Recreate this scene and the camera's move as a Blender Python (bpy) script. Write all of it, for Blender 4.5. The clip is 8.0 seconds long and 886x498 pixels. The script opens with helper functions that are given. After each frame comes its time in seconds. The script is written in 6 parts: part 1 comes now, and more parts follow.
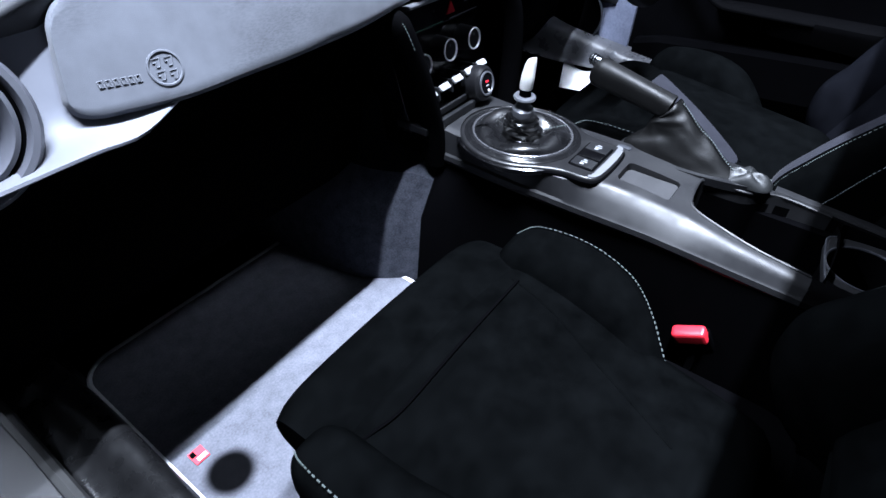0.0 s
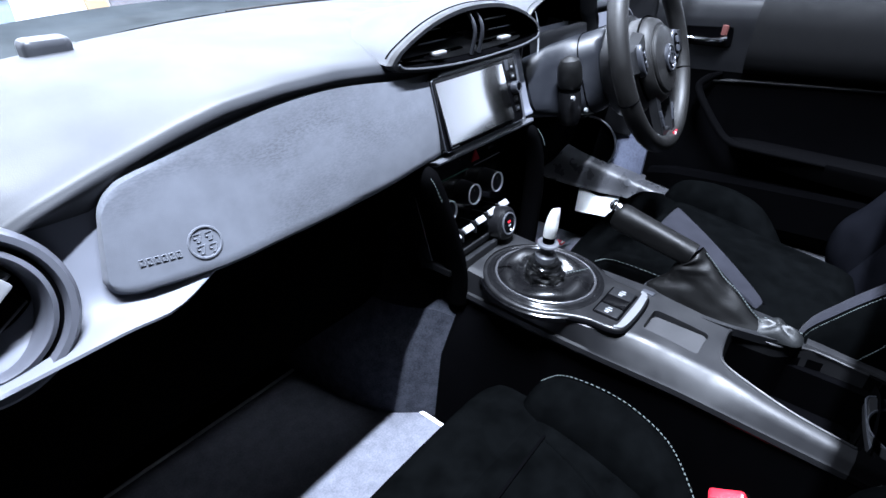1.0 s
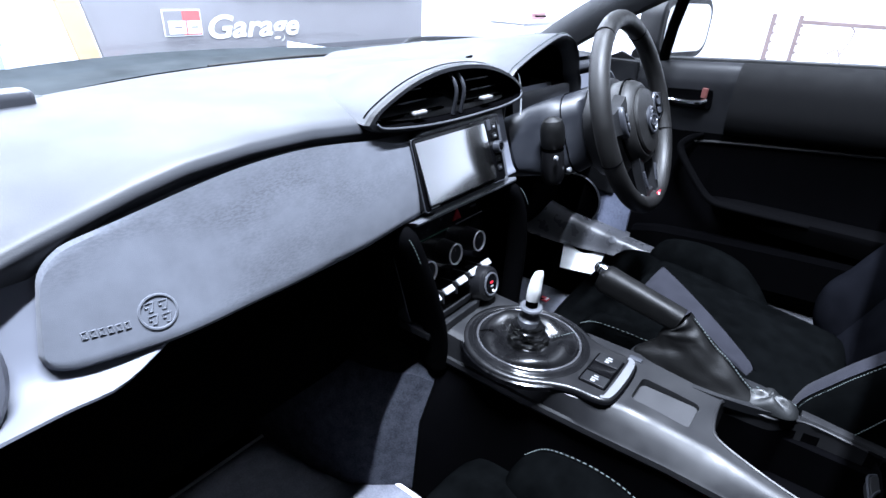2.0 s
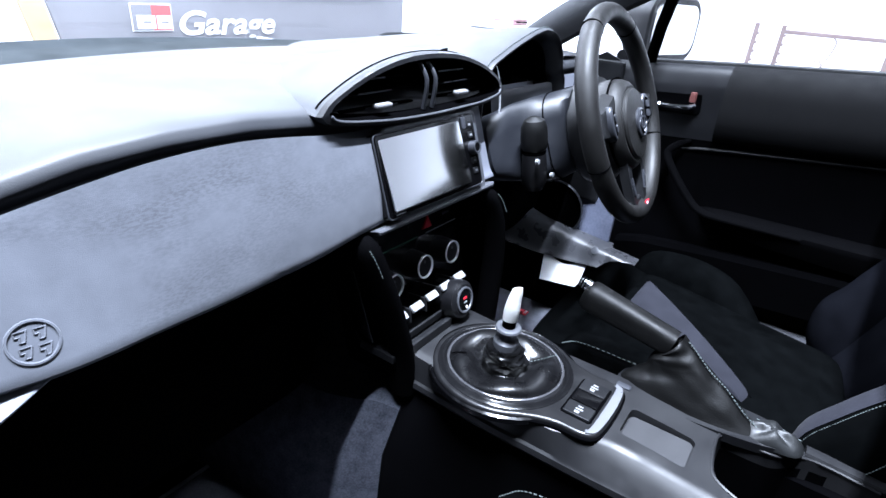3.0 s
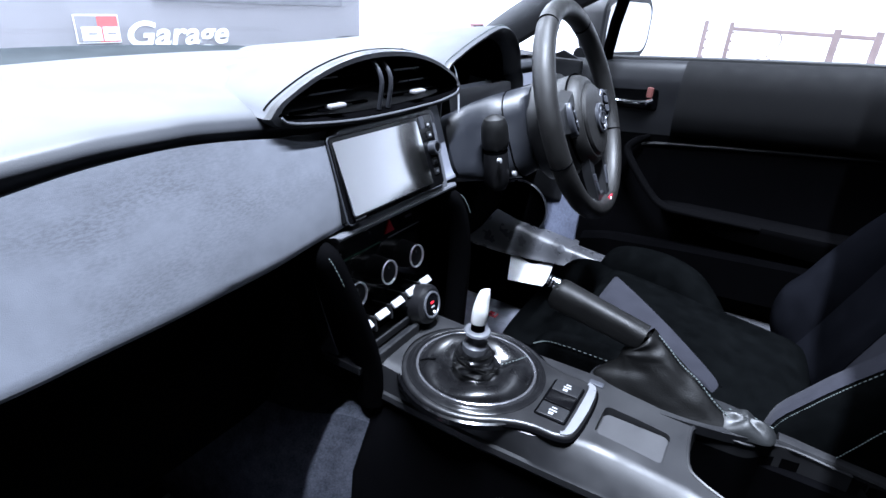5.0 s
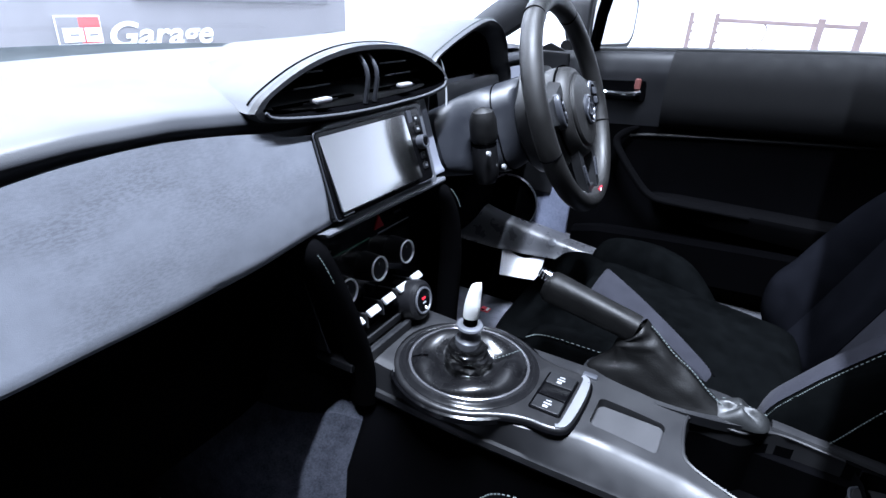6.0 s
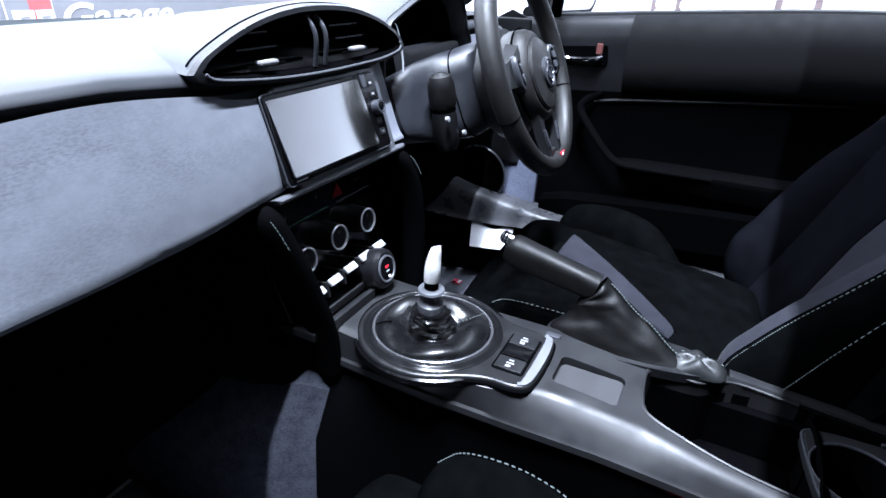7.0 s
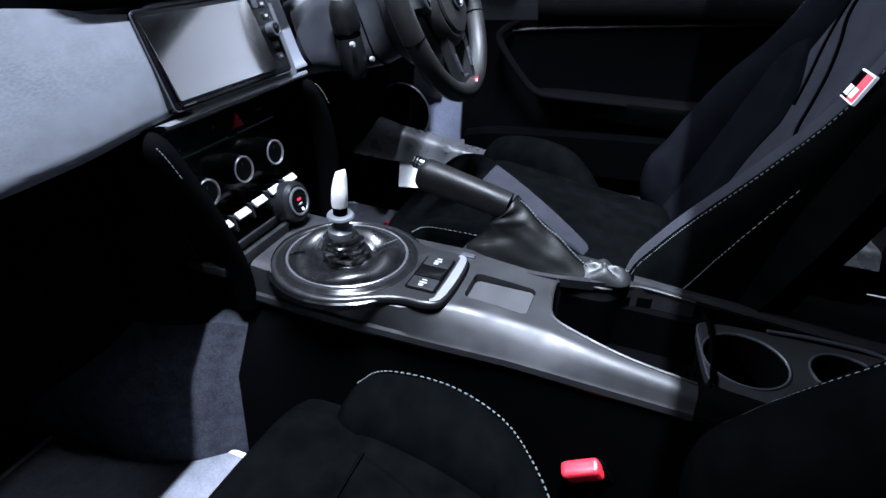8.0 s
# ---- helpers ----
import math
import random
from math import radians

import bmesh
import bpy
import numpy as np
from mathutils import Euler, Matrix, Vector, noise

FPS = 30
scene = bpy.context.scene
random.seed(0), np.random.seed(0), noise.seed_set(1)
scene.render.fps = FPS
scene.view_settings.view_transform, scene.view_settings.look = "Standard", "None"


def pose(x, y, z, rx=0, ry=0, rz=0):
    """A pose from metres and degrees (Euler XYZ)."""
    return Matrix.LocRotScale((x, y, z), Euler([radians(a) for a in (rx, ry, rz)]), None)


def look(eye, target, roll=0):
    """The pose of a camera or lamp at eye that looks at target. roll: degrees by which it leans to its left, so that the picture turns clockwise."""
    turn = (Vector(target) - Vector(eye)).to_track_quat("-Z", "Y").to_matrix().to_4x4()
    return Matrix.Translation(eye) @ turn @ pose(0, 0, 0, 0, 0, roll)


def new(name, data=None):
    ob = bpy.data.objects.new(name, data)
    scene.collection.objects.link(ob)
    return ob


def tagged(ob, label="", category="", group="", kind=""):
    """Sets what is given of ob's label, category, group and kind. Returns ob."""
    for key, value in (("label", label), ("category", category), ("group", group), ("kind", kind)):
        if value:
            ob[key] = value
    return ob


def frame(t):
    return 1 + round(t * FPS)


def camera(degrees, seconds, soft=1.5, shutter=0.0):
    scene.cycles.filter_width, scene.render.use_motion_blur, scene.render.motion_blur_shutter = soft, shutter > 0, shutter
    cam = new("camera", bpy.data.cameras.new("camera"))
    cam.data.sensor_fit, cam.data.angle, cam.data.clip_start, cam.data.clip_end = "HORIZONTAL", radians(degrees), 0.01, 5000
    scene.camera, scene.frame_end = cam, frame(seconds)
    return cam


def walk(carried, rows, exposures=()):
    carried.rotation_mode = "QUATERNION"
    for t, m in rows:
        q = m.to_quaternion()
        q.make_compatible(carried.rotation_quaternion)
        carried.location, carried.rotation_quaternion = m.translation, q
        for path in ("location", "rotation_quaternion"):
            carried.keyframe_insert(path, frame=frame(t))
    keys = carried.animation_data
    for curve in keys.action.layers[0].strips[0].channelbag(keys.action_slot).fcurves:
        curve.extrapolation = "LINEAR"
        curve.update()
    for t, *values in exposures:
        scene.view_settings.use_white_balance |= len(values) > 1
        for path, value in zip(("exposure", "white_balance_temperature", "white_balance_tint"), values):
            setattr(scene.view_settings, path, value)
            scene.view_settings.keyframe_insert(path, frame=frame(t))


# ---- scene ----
cam = camera(78.71, 8.0)
PATH = [
    (0.0, (-0.7035, -0.0144, 0.9763), (-0.0911, 0.4283, 0.3215), 1.24),
    (0.5, (-0.6871, 0.0137, 1.0049), (-0.0397, 0.4900, 0.4100), 1.56),
    (1.0, (-0.6749, 0.0345, 1.0383), (0.0025, 0.5520, 0.5154), 1.59),
    (1.5, (-0.6691, 0.0454, 1.0586), (0.0342, 0.5800, 0.5902), 2.17),
    (2.8, (-0.5720, 0.0740, 1.0028), (0.1753, 0.5847, 0.5776), 4.18),
    (3.0, (-0.5612, 0.0869, 1.0082), (0.1900, 0.5859, 0.5762), 4.68),
    (3.5, (-0.5468, 0.0917, 1.0020), (0.2161, 0.5828, 0.5814), 4.57),
    (4.0, (-0.5428, 0.0922, 0.9984), (0.2327, 0.5687, 0.5842), 4.36),
    (4.5, (-0.5428, 0.0920, 0.9984), (0.2390, 0.5573, 0.5834), 4.10),
    (5.0, (-0.5422, 0.0918, 0.9966), (0.2446, 0.5451, 0.5778), 3.63),
    (6.3, (-0.5370, 0.0937, 0.9902), (0.2578, 0.5285, 0.5669), 2.67),
    (6.5, (-0.5367, 0.0956, 0.9907), (0.2598, 0.5260, 0.5660), 2.58),
    (7.0, (-0.5302, 0.0671, 0.9710), (0.2684, 0.4645, 0.5191), 1.86),
    (7.5, (-0.5275, 0.0328, 0.9463), (0.2756, 0.3677, 0.4536), 1.67),
    (8.0, (-0.5275, 0.0108, 0.9346), (0.2733, 0.3093, 0.4153), 1.21),
]
walk(cam, [(t, look(eye, target, roll)) for t, eye, target, roll in PATH])

# ---- world, lamps ----
EXPOSURE = 0.0
world = bpy.data.worlds.new("world")
scene.world = world
world.use_nodes = True
world.node_tree.nodes["Background"].inputs[0].default_value = (0.78, 0.86, 1.0, 1)
world.node_tree.nodes["Background"].inputs[1].default_value = 0.05
scene.view_settings.exposure = EXPOSURE


def area_lamp(name, eye, target, sx, sy, watts, colour, spread=180):
    d = bpy.data.lights.new(name, "AREA")
    d.shape, d.size, d.size_y, d.energy, d.color = "RECTANGLE", sx, sy, watts, colour
    d.spread = radians(spread)
    ob = new(name, d)
    ob.matrix_world = look(eye, target)
    return ob


COOL = (0.715, 0.812, 1.0)
area_lamp("overhead_lamp", (-0.45, 0.14, 4.05), (-0.45, 0.14, 0), 2.0, 0.05, 1350, COOL)
# unseen lamp added to whiten the east wall and its screen reflection
area_lamp("overhead_lamp", (3.9, -1.0, 4.05), (4.9, -1.0, 1.2), 0.3, 7.6, 600, COOL, 110)
# unseen lamp added to whiten the north wall behind the banner
area_lamp("overhead_lamp", (0.6, 3.6, 4.05), (0.6, 4.6, 1.0), 7.0, 0.6, 1800, COOL)

# ---- materials ----


def mat(name, colour, rough=0.5, metal=0.0, vary=0.15, scale=40.0, bump=0.0, bump_scale=400.0, spec=0.5, sheen=0.0, coat=0.0, stain=0.0):
    """Principled surface with a coarse and a fine variation in colour and gloss, and a fine relief."""
    m = bpy.data.materials.new(name)
    m.use_nodes = True
    nt = m.node_tree
    b = nt.nodes["Principled BSDF"]
    b.inputs["Metallic"].default_value = metal
    b.inputs["Specular IOR Level"].default_value = spec
    if spec < 0.1:
        b.inputs["IOR"].default_value = 1.04
    b.inputs["Sheen Weight"].default_value = sheen
    b.inputs["Sheen Roughness"].default_value = 0.45
    b.inputs["Coat Weight"].default_value = coat
    co = nt.nodes.new("ShaderNodeTexCoord")
    n1 = nt.nodes.new("ShaderNodeTexNoise")
    n1.inputs["Scale"].default_value = scale
    n1.inputs["Detail"].default_value = 6
    n2 = nt.nodes.new("ShaderNodeTexNoise")
    n2.inputs["Scale"].default_value = scale * 0.16
    n2.inputs["Detail"].default_value = 3
    nt.links.new(co.outputs["Object"], n1.inputs["Vector"])
    nt.links.new(co.outputs["Object"], n2.inputs["Vector"])
    mix = nt.nodes.new("ShaderNodeMath")
    mix.operation = "MULTIPLY_ADD"
    mix.inputs[1].default_value = 0.5
    nt.links.new(n1.outputs["Fac"], mix.inputs[0])
    half = nt.nodes.new("ShaderNodeMath")
    half.operation = "MULTIPLY"
    half.inputs[1].default_value = 0.5
    nt.links.new(n2.outputs["Fac"], half.inputs[0])
    nt.links.new(half.outputs[0], mix.inputs[2])
    ramp = nt.nodes.new("ShaderNodeMapRange")
    ramp.inputs[1].default_value, ramp.inputs[2].default_value = 0.3, 0.7
    ramp.inputs[3].default_value, ramp.inputs[4].default_value = 1 - vary, 1 + vary
    nt.links.new(mix.outputs[0], ramp.inputs[0])
    sc = nt.nodes.new("ShaderNodeVectorMath")
    sc.operation = "SCALE"
    sc.inputs[0].default_value = colour
    nt.links.new(ramp.outputs[0], sc.inputs["Scale"])
    nt.links.new(sc.outputs[0], b.inputs["Base Color"])
    rr = nt.nodes.new("ShaderNodeMapRange")
    rr.inputs[1].default_value, rr.inputs[2].default_value = 0.3, 0.7
    rr.inputs[3].default_value, rr.inputs[4].default_value = max(0.03, rough - 0.08 * (rough > 0.1) - stain), min(1, rough + 0.08 * (rough > 0.1) + stain)
    nt.links.new(n1.outputs["Fac"], rr.inputs[0])
    nt.links.new(rr.outputs[0], b.inputs["Roughness"])
    if bump:
        n3 = nt.nodes.new("ShaderNodeTexNoise")
        n3.inputs["Scale"].default_value = bump_scale
        n3.inputs["Detail"].default_value = 2
        nt.links.new(co.outputs["Object"], n3.inputs["Vector"])
        bp = nt.nodes.new("ShaderNodeBump")
        bp.inputs["Strength"].default_value = bump
        bp.inputs["Distance"].default_value = 0.0008
        nt.links.new(n3.outputs["Fac"], bp.inputs["Height"])
        nt.links.new(bp.outputs[0], b.inputs["Normal"])
    return m


def glass(name, tint=(0.96, 0.98, 1.0)):
    m = bpy.data.materials.new(name)
    m.use_nodes = True
    nt = m.node_tree
    nt.nodes.remove(nt.nodes["Principled BSDF"])
    g = nt.nodes.new("ShaderNodeBsdfGlossy")
    g.inputs["Roughness"].default_value = 0.0
    tr = nt.nodes.new("ShaderNodeBsdfTransparent")
    tr.inputs[0].default_value = (*tint, 1)
    mx = nt.nodes.new("ShaderNodeMixShader")
    mx.inputs[0].default_value = 0.10
    nt.links.new(tr.outputs[0], mx.inputs[1])
    nt.links.new(g.outputs[0], mx.inputs[2])
    nt.links.new(mx.outputs[0], nt.nodes["Material Output"].inputs[0])
    return m


PLASTIC = mat("dark grey grained plastic", (0.00525, 0.00546, 0.0063), 0.42, bump=0.25, bump_scale=900, vary=0.1, spec=0.32)
# same skin as DASHTOP, darkened for lips and brows in shade
DASH = mat("shade-toned dash skin", (0.0056, 0.00595, 0.007), 0.38, bump=0.3, bump_scale=800, vary=0.1, spec=0.32)
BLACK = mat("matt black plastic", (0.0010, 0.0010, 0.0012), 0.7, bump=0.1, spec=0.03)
# same skin as DASH, lightened for tops that catch the light
DASHTOP = mat("lit-toned dash skin", (0.016, 0.01728, 0.02096), 0.58, bump=0.12, bump_scale=900, vary=0.14, scale=9)
SHROUD = mat("blue grey shroud plastic", (0.0091, 0.01008, 0.013), 0.48, bump=0.2, bump_scale=900, vary=0.08, spec=0.32)
PIANO = mat("dark polished graphite", (0.005, 0.005, 0.0055), 0.22, vary=0.06, spec=0.35)
ARMSKIN = mat("matt black armrest skin", (0.0014, 0.0014, 0.0016), 0.55, bump=0.2, bump_scale=900, vary=0.1, spec=0.07)
VENTRING = mat("dark metallic grey ring", (0.03575, 0.0377, 0.0442), 0.34, metal=0.3, vary=0.05)
BRIGHT = mat("bright satin ring", (0.30, 0.30, 0.31), 0.35, metal=0.35, vary=0.03)
GLOSS = mat("gloss black plastic", (0.0015, 0.0015, 0.0018), 0.16, vary=0.1)
CONSOLE = mat("satin graphite console plastic", (0.0088, 0.0089, 0.0098), 0.46, bump=0.03, bump_scale=900, vary=0.05, spec=0.32)
SILVER = mat("satin silver plastic", (0.315, 0.322, 0.336), 0.34, metal=0.35, vary=0.06)
GREYTRIM = mat("grey satin fascia trim", (0.078, 0.081, 0.09), 0.38, metal=0.3, vary=0.06)
CHROME = mat("chrome", (0.75, 0.76, 0.78), 0.12, metal=1.0, vary=0.05)
SUEDE = mat("dark grey suede", (0.09165, 0.09729, 0.1128), 0.9, vary=0.16, scale=60, bump=0.22, bump_scale=1500, spec=0.15, sheen=0.1)
# brushed nap: dark fine marks gathered in smudges
nt = SUEDE.node_tree
bsdf = nt.nodes["Principled BSDF"]
src = bsdf.inputs["Base Color"].links[0].from_socket
co = nt.nodes.new("ShaderNodeTexCoord")
mp = nt.nodes.new("ShaderNodeMapping")
mp.inputs["Scale"].default_value = (0.55, 1.0, 1.6)
nt.links.new(co.outputs["Object"], mp.inputs["Vector"])
patch = nt.nodes.new("ShaderNodeTexNoise")
patch.inputs["Scale"].default_value = 11.0
patch.inputs["Detail"].default_value = 4
fleck = nt.nodes.new("ShaderNodeTexNoise")
fleck.inputs["Scale"].default_value = 420.0
fleck.inputs["Detail"].default_value = 3
nt.links.new(mp.outputs[0], patch.inputs["Vector"])
nt.links.new(mp.outputs[0], fleck.inputs["Vector"])
r1 = nt.nodes.new("ShaderNodeMapRange")
r1.inputs[1].default_value, r1.inputs[2].default_value = 0.46, 0.74
nt.links.new(patch.outputs["Fac"], r1.inputs[0])
r2 = nt.nodes.new("ShaderNodeMapRange")
r2.inputs[1].default_value, r2.inputs[2].default_value = 0.38, 0.60
r2.inputs[3].default_value, r2.inputs[4].default_value = 0.34, 0.08
nt.links.new(fleck.outputs["Fac"], r2.inputs[0])
mul = nt.nodes.new("ShaderNodeMath")
mul.operation = "MULTIPLY"
nt.links.new(r1.outputs[0], mul.inputs[0])
nt.links.new(r2.outputs[0], mul.inputs[1])
inv = nt.nodes.new("ShaderNodeMath")
inv.operation = "SUBTRACT"
inv.inputs[0].default_value = 1.0
nt.links.new(mul.outputs[0], inv.inputs[1])
dk = nt.nodes.new("ShaderNodeVectorMath")
dk.operation = "SCALE"
nt.links.new(src, dk.inputs[0])
nt.links.new(inv.outputs[0], dk.inputs["Scale"])
nt.links.new(dk.outputs[0], bsdf.inputs["Base Color"])
SEAT = mat("black suede seat cloth", (0.0011, 0.00125, 0.00135), 0.95, vary=0.6, scale=32, bump=0.4, bump_scale=1600, spec=0.03)
# charcoal suede darkened for the shade on the far back bolster
SEATMID = mat("shade-toned charcoal suede", (0.0030, 0.0032, 0.0043), 0.95, vary=0.4, scale=26, bump=0.4, bump_scale=1600, spec=0.03)
SEATGREY = mat("charcoal suede seat panel", (0.0156, 0.0159, 0.0198), 0.95, vary=0.25, scale=30, bump=0.4, bump_scale=1600, spec=0.08, sheen=0.02)
DOORTRIM = mat("dark satin door trim", (0.00294, 0.00308, 0.0035), 0.45, bump=0.2, bump_scale=900, vary=0.1, spec=0.3)
GRIP = mat("worn black leather", (0.0016, 0.0016, 0.0016), 0.50, bump=0.4, bump_scale=600, vary=0.25, spec=0.2)
SILLSKIN = mat("glossy black sill plastic", (0.004, 0.004, 0.0043), 0.30, vary=0.1, spec=0.5)
SILLGREY = mat("grey satin sill plastic", (0.035, 0.0357, 0.0392), 0.30, vary=0.05, scale=30, bump=0.1, bump_scale=700, spec=0.5)
FASCIA = mat("silver grey fascia paint", (0.105, 0.110, 0.130), 0.55, vary=0.05, spec=0.3)
VENTSILVER = mat("dull silver vent ring", (0.085, 0.088, 0.104), 0.42, metal=0.2, vary=0.05)
RINGBRIGHT = mat("bright silver dial ring", (0.75, 0.75, 0.76), 0.4, metal=0.2, vary=0.03)
RINGMETAL = mat("dark bright-edged metal", (0.22, 0.22, 0.235), 0.22, metal=0.85, vary=0.05)
LEATHER = mat("black leather", (0.00196, 0.00196, 0.0021), 0.48, bump=0.4, spec=0.35, bump_scale=500, vary=0.2)
WHEELSKIN = mat("worn dark leather", (0.0045, 0.0043, 0.0042), 0.5, bump=0.4, bump_scale=900, vary=0.15, spec=0.32)
THREAD = mat("pale green grey thread", (0.0455, 0.0572, 0.05525), 0.8)
CARPET = mat("black carpet", (0.0016, 0.0016, 0.002), 1.0, vary=0.4, scale=250, bump=1.0, bump_scale=1400, spec=0.05)
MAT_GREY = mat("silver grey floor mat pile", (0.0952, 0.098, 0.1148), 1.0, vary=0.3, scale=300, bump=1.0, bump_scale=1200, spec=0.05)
BLUECARPET = mat("blue grey carpet", (0.0375, 0.04, 0.05), 1.0, vary=0.5, scale=350, bump=1.0, bump_scale=1200, spec=0.05)
# one soft round shadow spot painted into the pile colour
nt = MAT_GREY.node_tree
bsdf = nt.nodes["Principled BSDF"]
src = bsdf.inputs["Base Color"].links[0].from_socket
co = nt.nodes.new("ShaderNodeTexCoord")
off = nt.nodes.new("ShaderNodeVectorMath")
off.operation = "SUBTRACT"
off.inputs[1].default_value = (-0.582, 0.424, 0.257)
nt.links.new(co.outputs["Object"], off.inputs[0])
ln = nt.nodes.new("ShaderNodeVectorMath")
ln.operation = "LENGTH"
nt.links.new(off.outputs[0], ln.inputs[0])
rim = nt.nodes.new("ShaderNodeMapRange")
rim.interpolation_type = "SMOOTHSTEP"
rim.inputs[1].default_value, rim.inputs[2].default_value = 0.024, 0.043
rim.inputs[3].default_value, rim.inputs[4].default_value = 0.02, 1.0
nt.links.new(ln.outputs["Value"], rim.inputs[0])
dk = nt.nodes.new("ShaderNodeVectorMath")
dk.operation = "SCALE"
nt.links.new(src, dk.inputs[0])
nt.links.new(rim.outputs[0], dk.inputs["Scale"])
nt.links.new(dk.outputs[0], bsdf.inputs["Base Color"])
SURROUND = mat("dark satin graphite", (0.0062, 0.0062, 0.0068), 0.36, vary=0.06, spec=0.4)
STRIP = mat("bright satin strip", (0.156, 0.159, 0.168), 0.34, metal=0.4, vary=0.06)
RED = mat("red plastic", (0.496, 0.016, 0.028), 0.35, vary=0.08)
REDCLOTH = mat("red woven label", (0.55, 0.03, 0.05), 0.7, vary=0.1)
WHITEPL = mat("translucent white wrapping", (0.4836, 0.4836, 0.4712), 0.4, vary=0.06, scale=80, bump=0.5, bump_scale=250)
PAPER = mat("white paper", (0.68, 0.68, 0.688), 0.8, vary=0.03)
PAINTW = mat("white wall paint", (0.80, 0.80, 0.82), 0.7, vary=0.05, scale=3)
# windscreen haze put into the colour, lighter than the dark grey cloth
BANNER = mat("haze-lightened banner cloth", (0.21, 0.205, 0.215), 0.6, vary=0.12, scale=4)
CARPAINT = mat("pearl white car paint", (0.60, 0.62, 0.66), 0.18, vary=0.03, coat=0.6)
# concrete darkened to keep bounced light out of the cabin
CONCRETE = mat("sealed concrete darkened against bounce", (0.035, 0.035, 0.037), 0.5, vary=0.15, scale=6, stain=0.1)
RUBBER = mat("black rubber", (0.010, 0.010, 0.010), 0.55)
STEEL = mat("brown painted steel", (0.15, 0.11, 0.105), 0.5, metal=0.2, vary=0.2)
# unseen walls and ceiling: paints darkened to cut bounced light
GREYWALL = mat("bounce-cutting wall paint", (0.035, 0.035, 0.037), 0.8, vary=0.08, scale=3)
DARKWALL = mat("bounce-cutting dark wall paint", (0.025, 0.025, 0.027), 0.8, vary=0.1, scale=3)
CEILINGP = mat("bounce-cutting ceiling paint", (0.024, 0.024, 0.0252), 0.8, vary=0.05, scale=3)
WOOD = mat("pale plywood", (0.50, 0.36, 0.20), 0.7, vary=0.2, scale=10)
SCREEN = mat("screen glass", (0.004, 0.004, 0.005), 0.1, vary=0.05, spec=1.0, coat=1.0)
SCREEN.node_tree.nodes["Principled BSDF"].inputs["IOR"].default_value = 6.5
WHITEMARK = mat("white marking ink", (0.75, 0.75, 0.75), 0.6, vary=0.03)
GLASS = glass("clear glass")
# headliner darkened to cut light bounced inside the cabin
HEADLINER = mat("headliner cloth darkened against bounce", (0.012, 0.012, 0.013), 0.95, vary=0.1, scale=100)

# ---- mesh helpers ----


def part(name, bm, material, parent=None, label="", smooth=True, sharp=32):
    me = bpy.data.meshes.new(name)
    bmesh.ops.recalc_face_normals(bm, faces=bm.faces)
    bm.to_mesh(me)
    bm.free()
    me.materials.append(material)
    if smooth:
        me.polygons.foreach_set("use_smooth", [True] * len(me.polygons))
        me.set_sharp_from_angle(angle=radians(sharp))
    ob = new(name, me)
    if smooth and len(me.polygons) < 700:
        ob.modifiers.new("weighted", "WEIGHTED_NORMAL").keep_sharp = True
    if parent:
        ob.parent = parent
    if label:
        tagged(ob, label)
    return ob


def thing(name, label, category, at=(0, 0, 0), group=""):
    ob = tagged(new(name), label, category, group)
    ob.empty_display_size = 0.05
    ob["base"] = list(at)
    return ob


def lerp(tab, x):
    xs, vs = zip(*tab)
    return float(np.interp(x, xs, vs))


def cr(pts, n):
    """Catmull-Rom resampling of a list of points to n points."""
    p = np.array(pts, float)
    k = len(p) - 1
    ext = np.vstack([2 * p[0] - p[1], p, 2 * p[-1] - p[-2]])
    out = []
    for s in np.linspace(0, k, n):
        i = min(int(s), k - 1)
        u = s - i
        a, b, c, d = ext[i], ext[i + 1], ext[i + 2], ext[i + 3]
        out.append(0.5 * (2 * b + (c - a) * u + (2 * a - 5 * b + 4 * c - d) * u * u + (3 * b - a - 3 * c + d) * u ** 3))
    return np.array(out)


def loft(rings, closed=True, caps=True, bm=None):
    bm = bm or bmesh.new()
    vs = [[bm.verts.new(p) for p in r] for r in rings]
    n = len(vs[0])
    for a, b in zip(vs, vs[1:]):
        for i in range(n if closed else n - 1):
            j = (i + 1) % n
            try:
                bm.faces.new((a[i], a[j], b[j], b[i]))
            except ValueError:
                pass
    if caps and closed:
        bm.faces.new(vs[0][::-1])
        bm.faces.new(vs[-1])
    return bm


def rbox(c, s, bevel=0.004, m=None, seg=2, bm=None):
    b2 = bmesh.new()
    bmesh.ops.create_cube(b2, size=1.0)
    bmesh.ops.scale(b2, vec=s, verts=b2.verts)
    if bevel:
        bmesh.ops.bevel(b2, geom=list(b2.edges), offset=bevel, segments=seg, profile=0.6, affect="EDGES")
    bmesh.ops.translate(b2, vec=c, verts=b2.verts)
    if m:
        bmesh.ops.transform(b2, matrix=m, verts=b2.verts)
    return join(bm, b2)


def join(bm, other):
    if bm is None:
        return other
    me = bpy.data.meshes.new("tmp")
    other.to_mesh(me)
    other.free()
    bm.from_mesh(me)
    bpy.data.meshes.remove(me)
    return bm


def lathe(profile, m=None, seg=40, sx=1.0, sy=1.0, bm=None, caps=True):
    """Solid of revolution round the local z axis; profile of (radius, height)."""
    rings = [[(r * math.cos(2 * math.pi * i / seg) * sx, r * math.sin(2 * math.pi * i / seg) * sy, z) for i in range(seg)] for r, z in profile]
    b2 = loft(rings, True, caps)
    if m:
        bmesh.ops.transform(b2, matrix=m, verts=b2.verts)
    return join(bm, b2)


